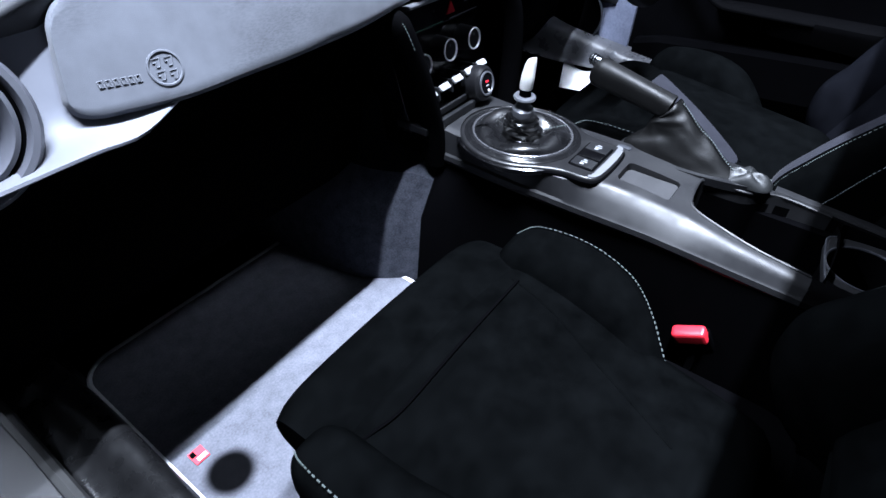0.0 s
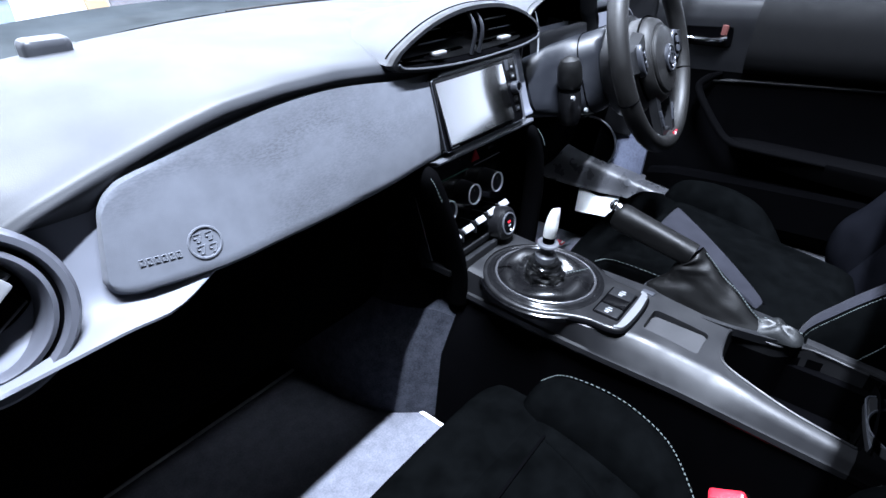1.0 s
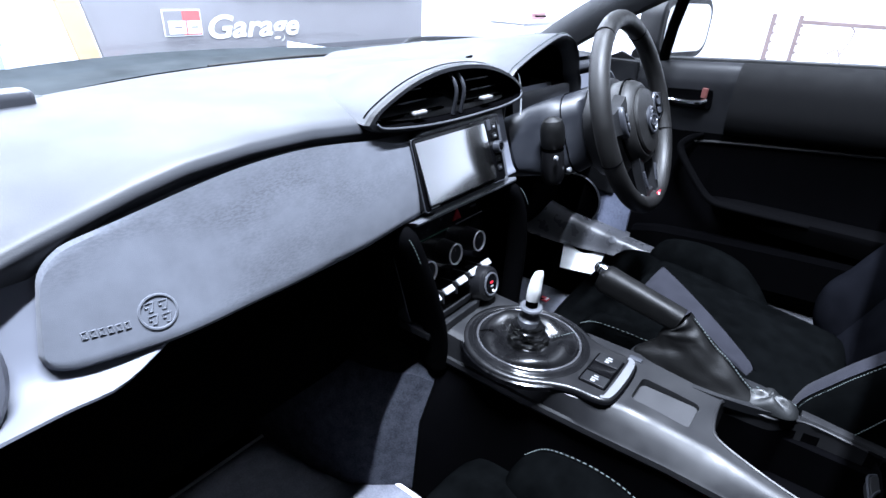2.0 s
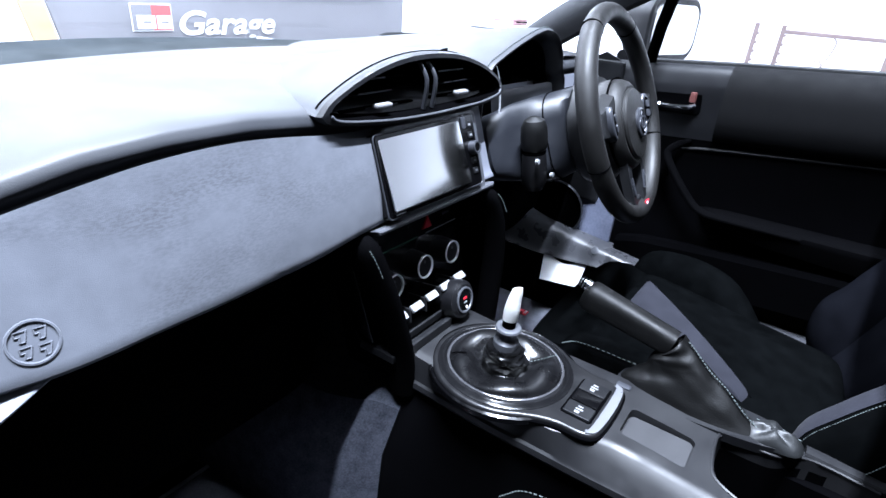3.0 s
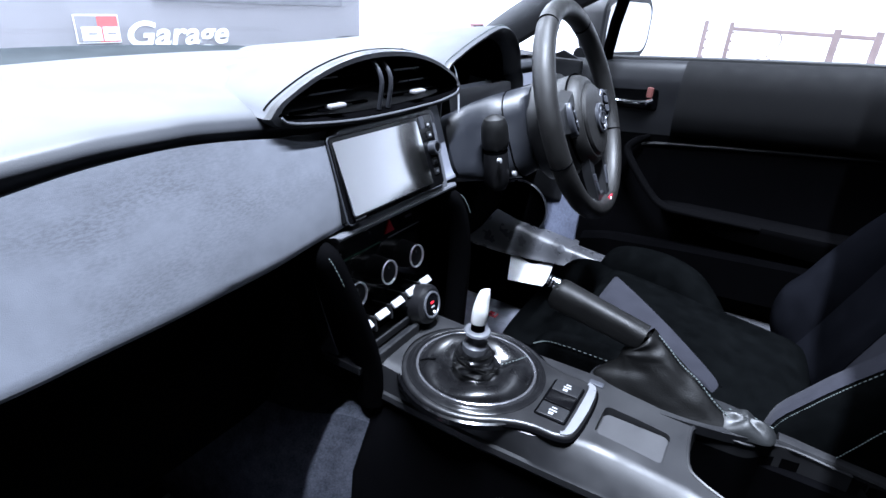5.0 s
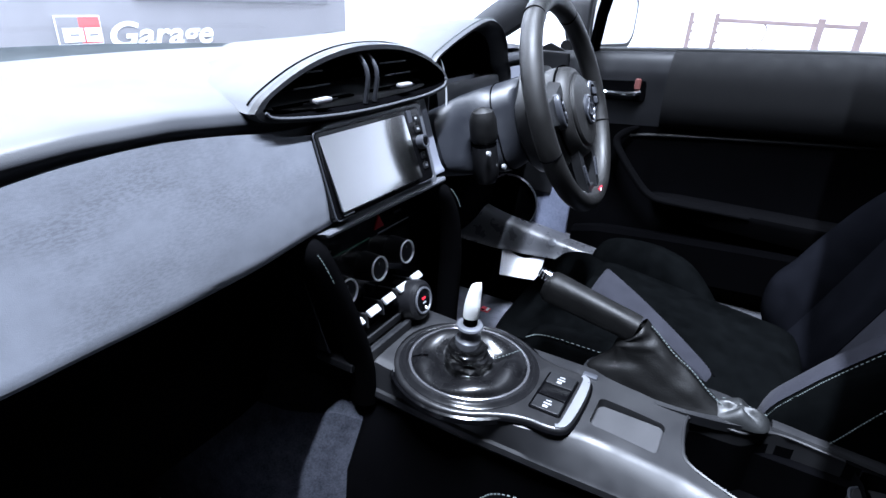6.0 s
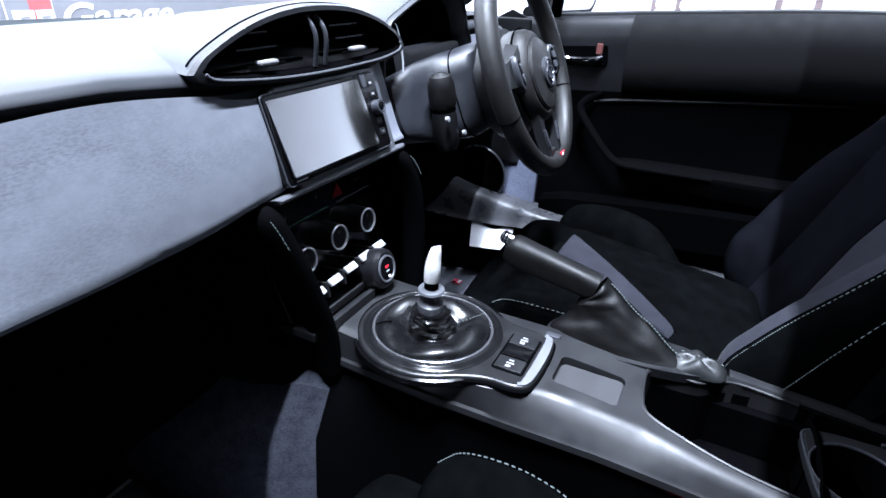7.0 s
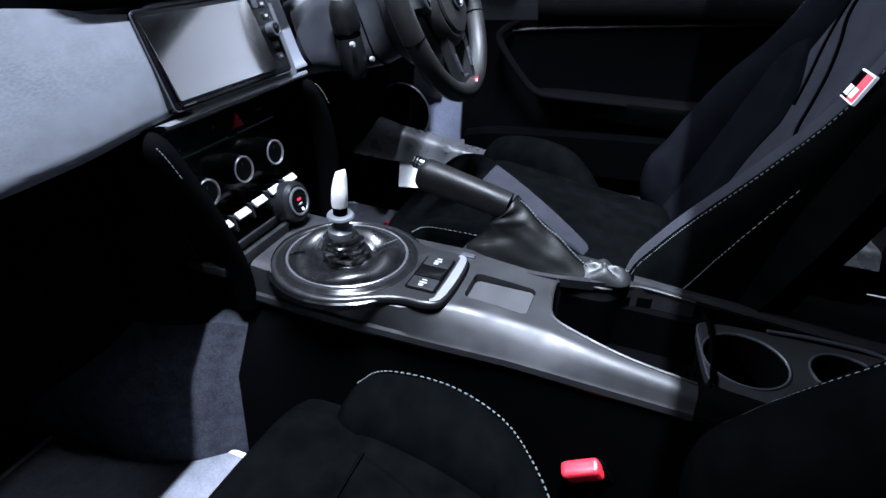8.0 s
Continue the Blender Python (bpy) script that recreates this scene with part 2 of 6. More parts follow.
def tube(path, radius, seg=10, closed=False, bm=None, flat=1.0, taper=None, up=None):
    """Round bar along a path; flat squeezes it in its second direction; taper gives a radius factor for each point."""
    p = [Vector(q) for q in path]
    n = len(p)
    rings = []
    u = None
    for i in range(n):
        if closed:
            d = p[(i + 1) % n] - p[i - 1]
        else:
            d = p[min(i + 1, n - 1)] - p[max(i - 1, 0)]
        d.normalize()
        if u is None:
            ref = Vector(up) if up else (Vector((0, 0, 1)) if abs(d.z) < 0.9 else Vector((1, 0, 0)))
            u = ref
        u = (u - d * u.dot(d)).normalized()
        v = d.cross(u)
        r = radius * (taper[i] if taper is not None else 1)
        rings.append([p[i] + u * math.cos(a) * r + v * math.sin(a) * r * flat for a in [2 * math.pi * k / seg for k in range(seg)]])
    if closed:
        rings.append(rings[0])
        b2 = loft(rings, True, False)
        bmesh.ops.remove_doubles(b2, verts=b2.verts, dist=1e-6)
    else:
        b2 = loft(rings, True, True)
    return join(bm, b2)


def plate(outline, thick, m, bevel=0.003, seg=2, bm=None):
    """Flat panel: an outline in the local xy plane of m, reaching from z = -thick to z = 0, with its front edge rounded."""
    b2 = bmesh.new()
    f = b2.faces.new([b2.verts.new((x, y, 0)) for x, y in outline])
    if f.normal.z < 0:
        f.normal_flip()
    b2.normal_update()
    if f.normal.z < 0:
        f.normal_flip()
    ret = bmesh.ops.extrude_face_region(b2, geom=[f])
    bmesh.ops.translate(b2, vec=(0, 0, -thick), verts=[v for v in ret["geom"] if isinstance(v, bmesh.types.BMVert)])
    if bevel:
        front = [e for e in b2.edges if all(abs(v.co.z) < 1e-7 for v in e.verts)]
        bmesh.ops.bevel(b2, geom=front, offset=bevel, segments=seg, profile=0.5, affect="EDGES")
    bmesh.ops.transform(b2, matrix=m, verts=b2.verts)
    return join(bm, b2)


def rrect(w, h, r, n=5, cx=0.0, cy=0.0):
    out = []
    for k, (sx, sy) in enumerate(((1, 1), (-1, 1), (-1, -1), (1, -1))):
        for i in range(n + 1):
            a = math.pi / 2 * (k + i / n)
            out.append((cx + sx * (w / 2 - r) + r * math.cos(a), cy + sy * (h / 2 - r) + r * math.sin(a)))
    return out


def oval(rx, ry, n=40, cx=0.0, cy=0.0):
    return [(cx + rx * math.cos(2 * math.pi * i / n), cy + ry * math.sin(2 * math.pi * i / n)) for i in range(n)]


def sheet(f, nu, nv, thick=0.0, bm=None):
    b2 = bmesh.new()
    g = [[b2.verts.new(f(i / nu, j / nv)) for j in range(nv + 1)] for i in range(nu + 1)]
    for i in range(nu):
        for j in range(nv):
            b2.faces.new((g[i][j], g[i + 1][j], g[i + 1][j + 1], g[i][j + 1]))
    if thick:
        b2.normal_update()
        bmesh.ops.solidify(b2, geom=list(b2.faces), thickness=thick)
    return join(bm, b2)


def frame_of(origin, u, v):
    """Matrix whose local x and y run along u and v."""
    u, v = Vector(u).normalized(), Vector(v)
    w = u.cross(v).normalized()
    v = w.cross(u)
    m = Matrix((u, v, w)).transposed().to_4x4()
    m.translation = origin
    return m


def carve(ob, cutters):
    """Cut the closed meshes given out of an object."""
    ob.modifiers.clear()
    for bm in cutters:
        me = bpy.data.meshes.new("cutter")
        bmesh.ops.recalc_face_normals(bm, faces=bm.faces)
        bm.to_mesh(me)
        bm.free()
        c = bpy.data.objects.new("cutter", me)
        scene.collection.objects.link(c)
        mod = ob.modifiers.new("cut", "BOOLEAN")
        mod.object, mod.operation, mod.solver = c, "DIFFERENCE", "EXACT"
        dg = bpy.context.evaluated_depsgraph_get()
        got = bpy.data.meshes.new_from_object(ob.evaluated_get(dg))
        ob.modifiers.clear()
        ob.data = got
        bpy.data.objects.remove(c)
    ob.data.polygons.foreach_set("use_smooth", [True] * len(ob.data.polygons))
    ob.data.set_sharp_from_angle(angle=radians(32))
    ob.modifiers.new("weighted", "WEIGHTED_NORMAL").keep_sharp = True


def stitches(path, n, parent, size=0.0035, material=None):
    """A row of short threads along a path, as one joined part."""
    p = cr(path, n * 2)
    bm = bmesh.new()
    for i in range(0, n * 2 - 1, 2):
        tube([p[i], p[i] + (p[i + 1] - p[i]) * 1.1], size * 0.28, 5, bm=bm)
    return part("stitching", bm, material or THREAD, parent, "pale contrast stitching")


TILT_P = radians(18)
# the recessed plane of the climate controls
LOWP = frame_of((0, 0.506, 0.657), (1, 0, 0), (0, math.sin(radians(8)), math.cos(radians(8))))
# the plane of the centre stack and of the suede pad: local x to the right, y up along the panel, z towards the seats
PANEL = frame_of((0, 0.5, 0.85), (1, 0, 0), (0, math.sin(TILT_P), math.cos(TILT_P)))

# ---- the hall round the car ----
HX, HY, HZ = 6.5, 5.0, 4.2


def structure(name, bm, material, label="", smooth=False):
    ob = part(name, bm, material, None, label, smooth)
    return tagged(ob, label or name.replace("_", " "), name.split("_")[0], "", "structure")


structure("floor", rbox((0, 0, -0.05), (2 * HX, 2 * HY + 2, 0.1), 0), CONCRETE, "sealed concrete workshop floor, darkened against bounce")
structure("wall_north", rbox((0, HY + 0.1, HZ / 2), (2 * HX, 0.2, HZ), 0), PAINTW, "white painted workshop wall")
structure("wall_south", rbox((0, -HY - 0.1, HZ / 2), (2 * HX, 0.2, HZ), 0), GREYWALL, "unseen workshop wall, darkened against bounce")
structure("wall_east", rbox((HX - 1.6, 0, HZ / 2), (0.2, 2 * HY, HZ), 0), PAINTW, "white painted workshop wall")
structure("wall_west", rbox((-HX, 0, HZ / 2), (0.2, 2 * HY, HZ), 0), DARKWALL, "unseen workshop wall, blackened against bounce")
structure("ceiling", rbox((0, 0, HZ + 0.1), (2 * HX, 2 * HY + 2, 0.2), 0), CEILINGP, "unseen workshop ceiling, darkened against bounce")

# banner with a boxed emblem and a word, in front of the north wall
BY = 4.0
banner = thing("banner", "dark grey workshop banner with white lettering", "banner", (2.6, BY, 0))
part("cloth", plate([(0.70, 2.0), (4.23, 2.0), (4.23, 0.38), (1.0, 0.40)][::-1], 0.03, frame_of((0, BY + 0.02, 0), (1, 0, 0), (0, 0, 1)), 0), BANNER, banner)
part("foot", rbox((2.6, BY + 0.04, 0.2), (3.0, 0.04, 0.4), 0.004), PAINTW, banner)
part("grey_stripe", rbox((2.95, BY + 0.012, 0.91), (2.0, 0.004, 0.07), 0.001), mat("mid grey print", (0.13, 0.13, 0.14), 0.6), banner, "mid grey printed stripe")
part("emblem_border", rbox((1.545, BY + 0.011, 0.690), (0.285, 0.004, 0.175), 0.001), WHITEMARK, banner, "white emblem border")
part("emblem_field", rbox((1.477, BY + 0.0075, 0.690), (0.135, 0.004, 0.16), 0.001), BANNER, banner, "black emblem half")
part("emblem_field", rbox((1.613, BY + 0.0075, 0.690), (0.135, 0.004, 0.16), 0.001), mat("red print", (0.65, 0.10, 0.10), 0.6), banner, "red emblem half")
part("red_band", rbox((3.55, BY + 0.012, 0.975), (1.35, 0.004, 0.05), 0.001), mat("haze-paled red print", (0.55, 0.20, 0.20), 0.6, vary=0.15, scale=5), banner, "red printed band paled for haze")
part("lower_stripe", rbox((2.55, BY + 0.012, 0.468), (2.9, 0.004, 0.045), 0.001), mat("dim grey band", (0.09, 0.09, 0.10), 0.6, vary=0.2, scale=8), banner, "dim grey lower stripe")
for x in (1.505, 1.628):
    part("emblem_slit", rbox((x, BY + 0.0015, 0.662), (0.055, 0.002, 0.012), 0.0005), BANNER, banner)
part("emblem_bar", rbox((1.50, BY + 0.004, 0.660), (0.125, 0.004, 0.085), 0.001), WHITEMARK, banner, "white emblem bars")
part("emblem_bar", rbox((1.625, BY + 0.004, 0.660), (0.10, 0.004, 0.085), 0.001), WHITEMARK, banner, "white emblem bars")


def words(text, size, m, material, parent, shear=0.0, weight=0.0, depth=0.001, label=""):
    cu = bpy.data.curves.new("text", "FONT")
    cu.body, cu.size, cu.shear, cu.offset, cu.extrude = text, size, shear, weight, depth
    tmp = bpy.data.objects.new("text", cu)
    scene.collection.objects.link(tmp)
    me = bpy.data.meshes.new_from_object(tmp.evaluated_get(bpy.context.evaluated_depsgraph_get()))
    bpy.data.objects.remove(tmp)
    me.transform(m)
    me.materials.clear()
    me.materials.append(material)
    ob = new("lettering", me)
    ob.parent = parent
    tagged(ob, label)
    return ob


words("Garage", 0.225, frame_of((1.705, BY + 0.006, 0.580), (1, 0, 0), (0, 0, 1)) @ Matrix.Diagonal((1.30, 1.0, 1.0, 1.0)), WHITEMARK, banner, 0.25, 0.005, 0.001, "white slanted word")
post = thing("wooden_strip", "pale plywood strip leaning beside the banner", "board", (1.0, BY, 0))
part("board", plate([(0.56, 2.0), (0.685, 2.0), (0.98, 0.40), (1.05, 0.02), (0.92, 0.02)][::-1], 0.03, frame_of((0, BY + 0.01, 0), (1, 0, 0), (0, 0, 1)), 0.002), WOOD, post)

# far-off workshop things; bench and case added on a red spot's sight line
bench = thing("workbench", "white bench with drawers, added to hold the case", "workbench", (3.95, 2.6, 0))
part("bench_body", rbox((3.95, 2.62, 0.375), (0.60, 0.34, 0.75), 0.01), PAINTW, bench)
part("bench_top", rbox((3.95, 2.62, 0.762), (0.64, 0.38, 0.024), 0.005), PAINTW, bench)
CASERED = mat("pale red plastic", (0.42, 0.22, 0.23), 0.5)
tool_chest = thing("red_case", "small pale red case standing in for a red spot", "tool case", (3.95, 2.6, 0.77))
part("body", rbox((4.0, 2.6, 0.7905), (0.26, 0.20, 0.032), 0.008), CASERED, tool_chest)
part("lid", rbox((4.0, 2.6, 0.8165), (0.26, 0.20, 0.018), 0.006), CASERED, tool_chest)
part("case_handle", tube([(3.93, 2.505, 0.80), (3.93, 2.47, 0.80), (4.07, 2.47, 0.80), (4.07, 2.505, 0.80)], 0.006, 6), BLACK, tool_chest)
for z in (0.2, 0.42, 0.62):
    drawer = part("drawer", rbox((3.95, 2.444, z), (0.54, 0.012, 0.17), 0.004), PAINTW, bench)
    part("drawer_handle", rbox((3.95, 2.432, z + 0.05), (0.24, 0.014, 0.014), 0.003), SILVER, drawer)
crate = thing("plastic_crate", "pale blue plastic crate standing by the white wall", "crate", (0.4, 4.6, 0))
part("crate_body", rbox((0.40, 4.6, 0.27), (0.32, 0.3, 0.54), 0.02), mat("pale blue crate plastic", (0.30, 0.36, 0.42), 0.5), crate)
part("crate_rim", rbox((0.40, 4.6, 0.555), (0.34, 0.32, 0.03), 0.008), mat("grey blue crate plastic", (0.16, 0.20, 0.25), 0.5), crate)
part("red_edge", rbox((1.02, BY - 0.002, 0.425), (0.36, 0.03, 0.03), 0.004), RED, banner, "red bottom edge")

# pipe rack beside the driver's window
rack = thing("pipe_rack", "brown painted steel pipe rack with notched uprights", "rack", (2.2, 0.1, 0))
for y in (0.435, 0.335, -0.042, -0.178):
    bm = rbox((2.2, y, 0.49), (0.022, 0.016 if y > 0.2 else 0.026, 0.98), 0.002)
    for k in range(5):
        rbox((2.2, y - 0.011, 0.80 + 0.035 * k), (0.024, 0.008, 0.010), 0.001, bm=bm)
    part("upright", bm, STEEL, rack)
part("rail", rbox((2.2, 0.08, 0.955), (0.018, 0.52, 0.016), 0.003), STEEL, rack)
part("foot", rbox((2.2, 0.13, 0.02), (0.4, 0.7, 0.04), 0.004), STEEL, rack)
cable = thing("loose_cable", "thin brown cable loop hanging on the rack", "cable", (2.2, 0.17, 0.8))
part("strand", tube(cr([(2.2, 0.19, 0.79), (2.19, 0.17, 0.83), (2.2, 0.15, 0.88), (2.2, 0.14, 0.93), (2.19, 0.155, 0.95)], 16), 0.003, 6), STEEL, cable)
part("strand", tube(cr([(2.2, 0.21, 0.84), (2.21, 0.18, 0.86), (2.2, 0.16, 0.83), (2.2, 0.15, 0.79)], 14), 0.003, 6), STEEL, cable)

part("strand", tube(cr([(2.2, 0.275, 1.13), (2.2, 0.262, 1.06), (2.2, 0.245, 0.975), (2.2, 0.240, 0.965)], 10), 0.0022, 6), STEEL, cable)

# ---- car shell ----
shell = thing("car_shell", "pearl white coupe body with open passenger side", "car body", (0, 0, 0))


def yb(x):
    return 1.005 - 0.60 * x * x


# floor pan, tunnel sides and bulkhead in black carpet
part("floor_pan", rbox((0, -0.15, 0.235), (1.42, 2.0, 0.03), 0.004), CARPET, shell, "black carpeted floor pan")
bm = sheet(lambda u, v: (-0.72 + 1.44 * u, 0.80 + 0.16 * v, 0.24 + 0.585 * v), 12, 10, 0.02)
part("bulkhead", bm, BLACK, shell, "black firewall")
part("rear_bulkhead", rbox((0, -1.1, 0.7), (1.44, 0.03, 0.95), 0.004), BLACK, shell)
# tunnel carpet under the console
ring = []
for y, w, top in ((0.84, 1.45, 0.47), (0.62, 1.35, 0.47), (0.55, 1.24, 0.47), (0.514, 1.09, 0.47), (0.485, 0.93, 0.47), (0.46, 0.80, 0.46), (0.435, 0.66, 0.45), (0.41, 0.52, 0.43), (0.36, 0.42, 0.41), (0.2, 0.38, 0.41), (-0.2, 0.36, 0.41), (-1.0, 0.36, 0.41)):
    ring.append([(-0.158 * w, y, 0.25), (-0.148 * w, y, top - 0.07), (-0.11 * w, y, top), (0.09 * min(w, 1), y, top), (0.122 * min(w, 1), y, top - 0.07), (0.135 * min(w, 1), y, 0.25)])
part("tunnel", loft(ring), BLUECARPET, shell, "blue grey carpet over the tunnel")
# unseen roof with its rails and headliner; front edge set to place its shadow
bm = sheet(lambda u, v: ((-0.56 + 1.12 * u) * (1 - 0.06 * v), -0.03 - 1.07 * v, 1.20 + 0.05 * math.sin(math.pi * u) + 0.03 * math.sin(math.pi * min(1, v + 0.3)) - 0.10 * max(0, v - 0.5)), 16, 12, 0.03)
part("roof", bm, HEADLINER, shell, "headliner under the roof, darkened against bounce")
for s in (-1, 1):
    k = 0.028 if s > 0 else 0.0
    path = cr([(s * 0.735, 0.80 - k, 0.875), (s * 0.70, 0.66 - k, 0.965), (s * 0.655, 0.46 - k, 1.07), (s * 0.60, 0.22 - k, 1.17), (s * 0.57, 0.0, 1.215), (s * 0.56, -0.4, 1.225), (s * 0.58, -1.0, 1.14)], 30)
    part("a_pillar", tube(path, 0.042, 12, flat=0.62), PLASTIC, shell, "dark grey pillar trim")
    part("b_pillar", tube(cr([(s * 0.72, -0.52, 0.35), (s * 0.73, -0.50, 0.85), (s * 0.60, -0.46, 1.2)], 12), 0.06, 10, flat=0.6), PLASTIC, shell)
    part("rear_side", rbox((s * 0.74, -0.85, 0.62), (0.06, 0.7, 0.75), 0.02), BLACK, shell)
sill_r = thing("driver_sill", "black sill trim with brushed silver scuff plate", "door sill", (0.75, 0.1, 0.25))


SILL_TOP = [(-0.6, 0.375), (0.12, 0.377), (0.22, 0.400), (0.30, 0.432), (0.354, 0.444), (0.424, 0.453), (0.516, 0.465), (0.597, 0.477), (0.705, 0.505), (0.80, 0.535)]
SILL_LOW = [(-0.6, 0.345), (0.12, 0.347), (0.22, 0.365), (0.30, 0.400), (0.42, 0.424), (0.52, 0.414), (0.60, 0.410), (0.70, 0.412), (0.80, 0.42)]


def sill_h(y):
    return lerp(SILL_TOP, y)


def sill_face(y, a):
    """Point on the rounded inner face of the trim, from its foot (0) over the edge to the door seal (1)."""
    lo, hi = lerp(SILL_LOW, y), sill_h(y)
    pr = cr([(0.655, lo - 0.008), (0.662, lo), (0.668, lo * 0.7 + hi * 0.3), (0.676, lo * 0.25 + hi * 0.75), (0.690, hi - 0.002), (0.715, hi + 0.001), (0.745, hi - 0.003), (0.768, hi - 0.012)], 20)
    x, z = pr[int(round(a * 19))]
    return (x, y, z)


SY = np.linspace(-0.5, 0.79, 44)
part("sill_trim", loft([[(0.655, y, 0.252), (0.660, y, lerp(SILL_LOW, y) - 0.012), (0.70, y, lerp(SILL_LOW, y)), (0.80, y, lerp(SILL_LOW, y) - 0.01), (0.83, y, 0.2)] for y in SY]), BLACK, sill_r, "black sill foot")
part("scuff_plate", sheet(lambda u, v: sill_face(-0.5 + 1.29 * u, v), 50, 19, 0.002), SILLGREY, sill_r, "grey satin scuff trim")
part("plate_ridge", tube([(0.672, y, lerp(SILL_LOW, y) * 0.45 + sill_h(y) * 0.55) for y in np.linspace(0.30, 0.70, 14)], 0.0016, 6), SILLGREY, sill_r)
part("trim_clip", lathe([(0.009, 0.0), (0.010, 0.004), (0.006, 0.005), (0.0, 0.005)], frame_of((0.676, 0.452, 0.447), (0, -1, 0), (0.5, 0, 0.86)), 18), GREYTRIM, sill_r, "round grey trim clip")
part("door_seal", tube(cr([(0.79, -0.5, 0.365), (0.79, 0.15, 0.372), (0.79, 0.32, 0.44), (0.785, 0.6, 0.50), (0.77, 0.78, 0.60), (0.755, 0.80, 0.86)], 24), 0.011, 8), RUBBER, sill_r, "black rubber door seal")
sill_l = thing("passenger_sill", "black sill trim in the open passenger doorway", "door sill", (-0.70, 0.1, 0.25))
PY = np.linspace(-0.6, 0.85, 16)


def sill_roll(y, a):
    """The rolled inner edge of the trim, which dips again towards the outside."""
    k = max(0.0, (y - 0.50) / 0.35)
    pr = cr([(-0.645, 0.252), (-0.640, 0.345), (-0.6405, 0.380), (-0.646, 0.397 + 0.01 * k), (-0.657, 0.404 + 0.012 * k), (-0.672, 0.400 + 0.012 * k), (-0.690, 0.387), (-0.706, 0.380), (-0.718, 0.379)], 26)
    x, z = pr[int(round(a * 25))]
    return (x - 0.035 * k * k, y, z)


part("sill_trim", sheet(lambda u, v: sill_roll(-0.6 + 1.45 * u, v), 30, 25, 0.003), SILLSKIN, sill_l, "glossy black rolled sill trim")
part("trim_crease", tube([(-0.6385, y, 0.306) for y in (-0.4, 0.2, 0.6, 0.84)], 0.003, 6), SILLSKIN, sill_l)
# strip added in lighter carpet for the light on the black floor
part("side_carpet", rbox((-0.640, 0.15, 0.2515), (0.034, 1.3, 0.004), 0.001), BLUECARPET, sill_l, "lighter carpet strip toned as lit floor")
part("outer_sill", loft([[(-0.719, y, 0.25), (-0.719, y, 0.388), (-0.730, y, 0.400), (-0.80, y, 0.398), (-0.85, y, 0.36), (-0.86, y, 0.22)] for y in PY]), mat("dark grey body paint", (0.0075, 0.0075, 0.0082), 0.45, vary=0.2, scale=12), sill_l, "dark grey outer sill")
part("door_seal", tube(cr([(-0.722, -0.5, 0.392), (-0.722, 0.5, 0.394), (-0.735, 0.70, 0.44), (-0.745, 0.82, 0.58), (-0.755, 0.83, 0.86)], 24), 0.009, 8), RUBBER, sill_l, "black rubber door seal")
part("windscreen", sheet(lambda u, v: ((-0.68 + 1.36 * u) * (1 - 0.16 * v), (yb(-0.68 + 1.36 * u) + 0.02) * (1 - v) + (0.14 - 0.10 * (2 * u - 1) ** 2) * v, 0.895 + 0.325 * v + 0.02 * math.sin(math.pi * v)), 20, 10), GLASS, shell, "clear windscreen").visible_shadow = False
part("cowl", sheet(lambda u, v: (-0.72 + 1.44 * u, yb(-0.72 + 1.44 * u) + 0.006 + 0.27 * v, 0.868 - 0.004 * v - 0.012 * math.sin(math.pi * v) + 0.010 * math.sin(math.pi * u)), 24, 6, 0.01), mat("weathered grey cowl plastic", (0.030, 0.034, 0.036), 0.7, vary=0.4, scale=14, spec=0.05), shell, "grey cowl panel")
bm = sheet(lambda u, v: ((-0.80 + 1.6 * u) * (1 - 0.12 * v), yb(-0.80 + 1.6 * u) + 0.265 + (0.83 - 0.1 * (2 * u - 1) ** 2) * v, 0.806 + 0.034 * math.sin(math.pi * u) - 0.05 * v - 0.20 * v * v * v + 0.018 * (abs(2 * u - 1) > 0.55) * math.sin(math.pi * min(1, max(0, (abs(2 * u - 1) - 0.55) / 0.45)))), 40, 16, 0.01)
part("bonnet", bm, CARPAINT, shell, "pearl white bonnet")
for s in (-1, 1):
    part("wing", loft([[(s * 0.80, y, 0.80), (s * 0.88, y, 0.74), (s * 0.89, y, 0.35), (s * 0.70, y, 0.35)] for y in (0.80, 1.3, 1.9)]), CARPAINT, shell)
part("front_end", rbox((0, 1.95, 0.48), (1.6, 0.2, 0.46), 0.06), CARPAINT, shell)
# dark windscreen corner trim added as a bar, placed to fit the camera's view
part("corner_sliver", tube(cr([(0.47, 1.01, 0.873), (0.54, 1.07, 0.882), (0.62, 1.10, 0.888), (0.75, 1.06, 0.888), (0.86, 1.02, 0.886)], 18), 0.007, 8, flat=0.5), RUBBER, shell, "dark sliver at the windscreen corner")
part("wiper_arm", tube(cr([(0.60, 0.93, 0.866), (0.42, 1.02, 0.872), (0.2, 1.06, 0.875), (-0.05, 1.05, 0.874)], 16), 0.004, 6, flat=0.6), RUBBER, shell, "black wiper arm")

# ---- dashboard ----
dash = thing("dashboard", "dark grey moulded dashboard with suede trim panel", "dashboard", (0, 0.6, 0.5))
ZT = [(-0.74, 0.815), (-0.60, 0.815), (-0.537, 0.822), (-0.473, 0.851), (-0.413, 0.862), (-0.344, 0.870), (-0.266, 0.871), (-0.18, 0.862), (-0.12, 0.858), (0.74, 0.858)]
ZB = [(-0.74, 0.745), (-0.554, 0.748), (-0.461, 0.741), (-0.318, 0.740), (-0.2, 0.741), (-0.12, 0.745), (0.74, 0.745)]


def plane_y(z, back=0.0):
    return 0.5 + math.tan(TILT_P) * (z - 0.85) + back


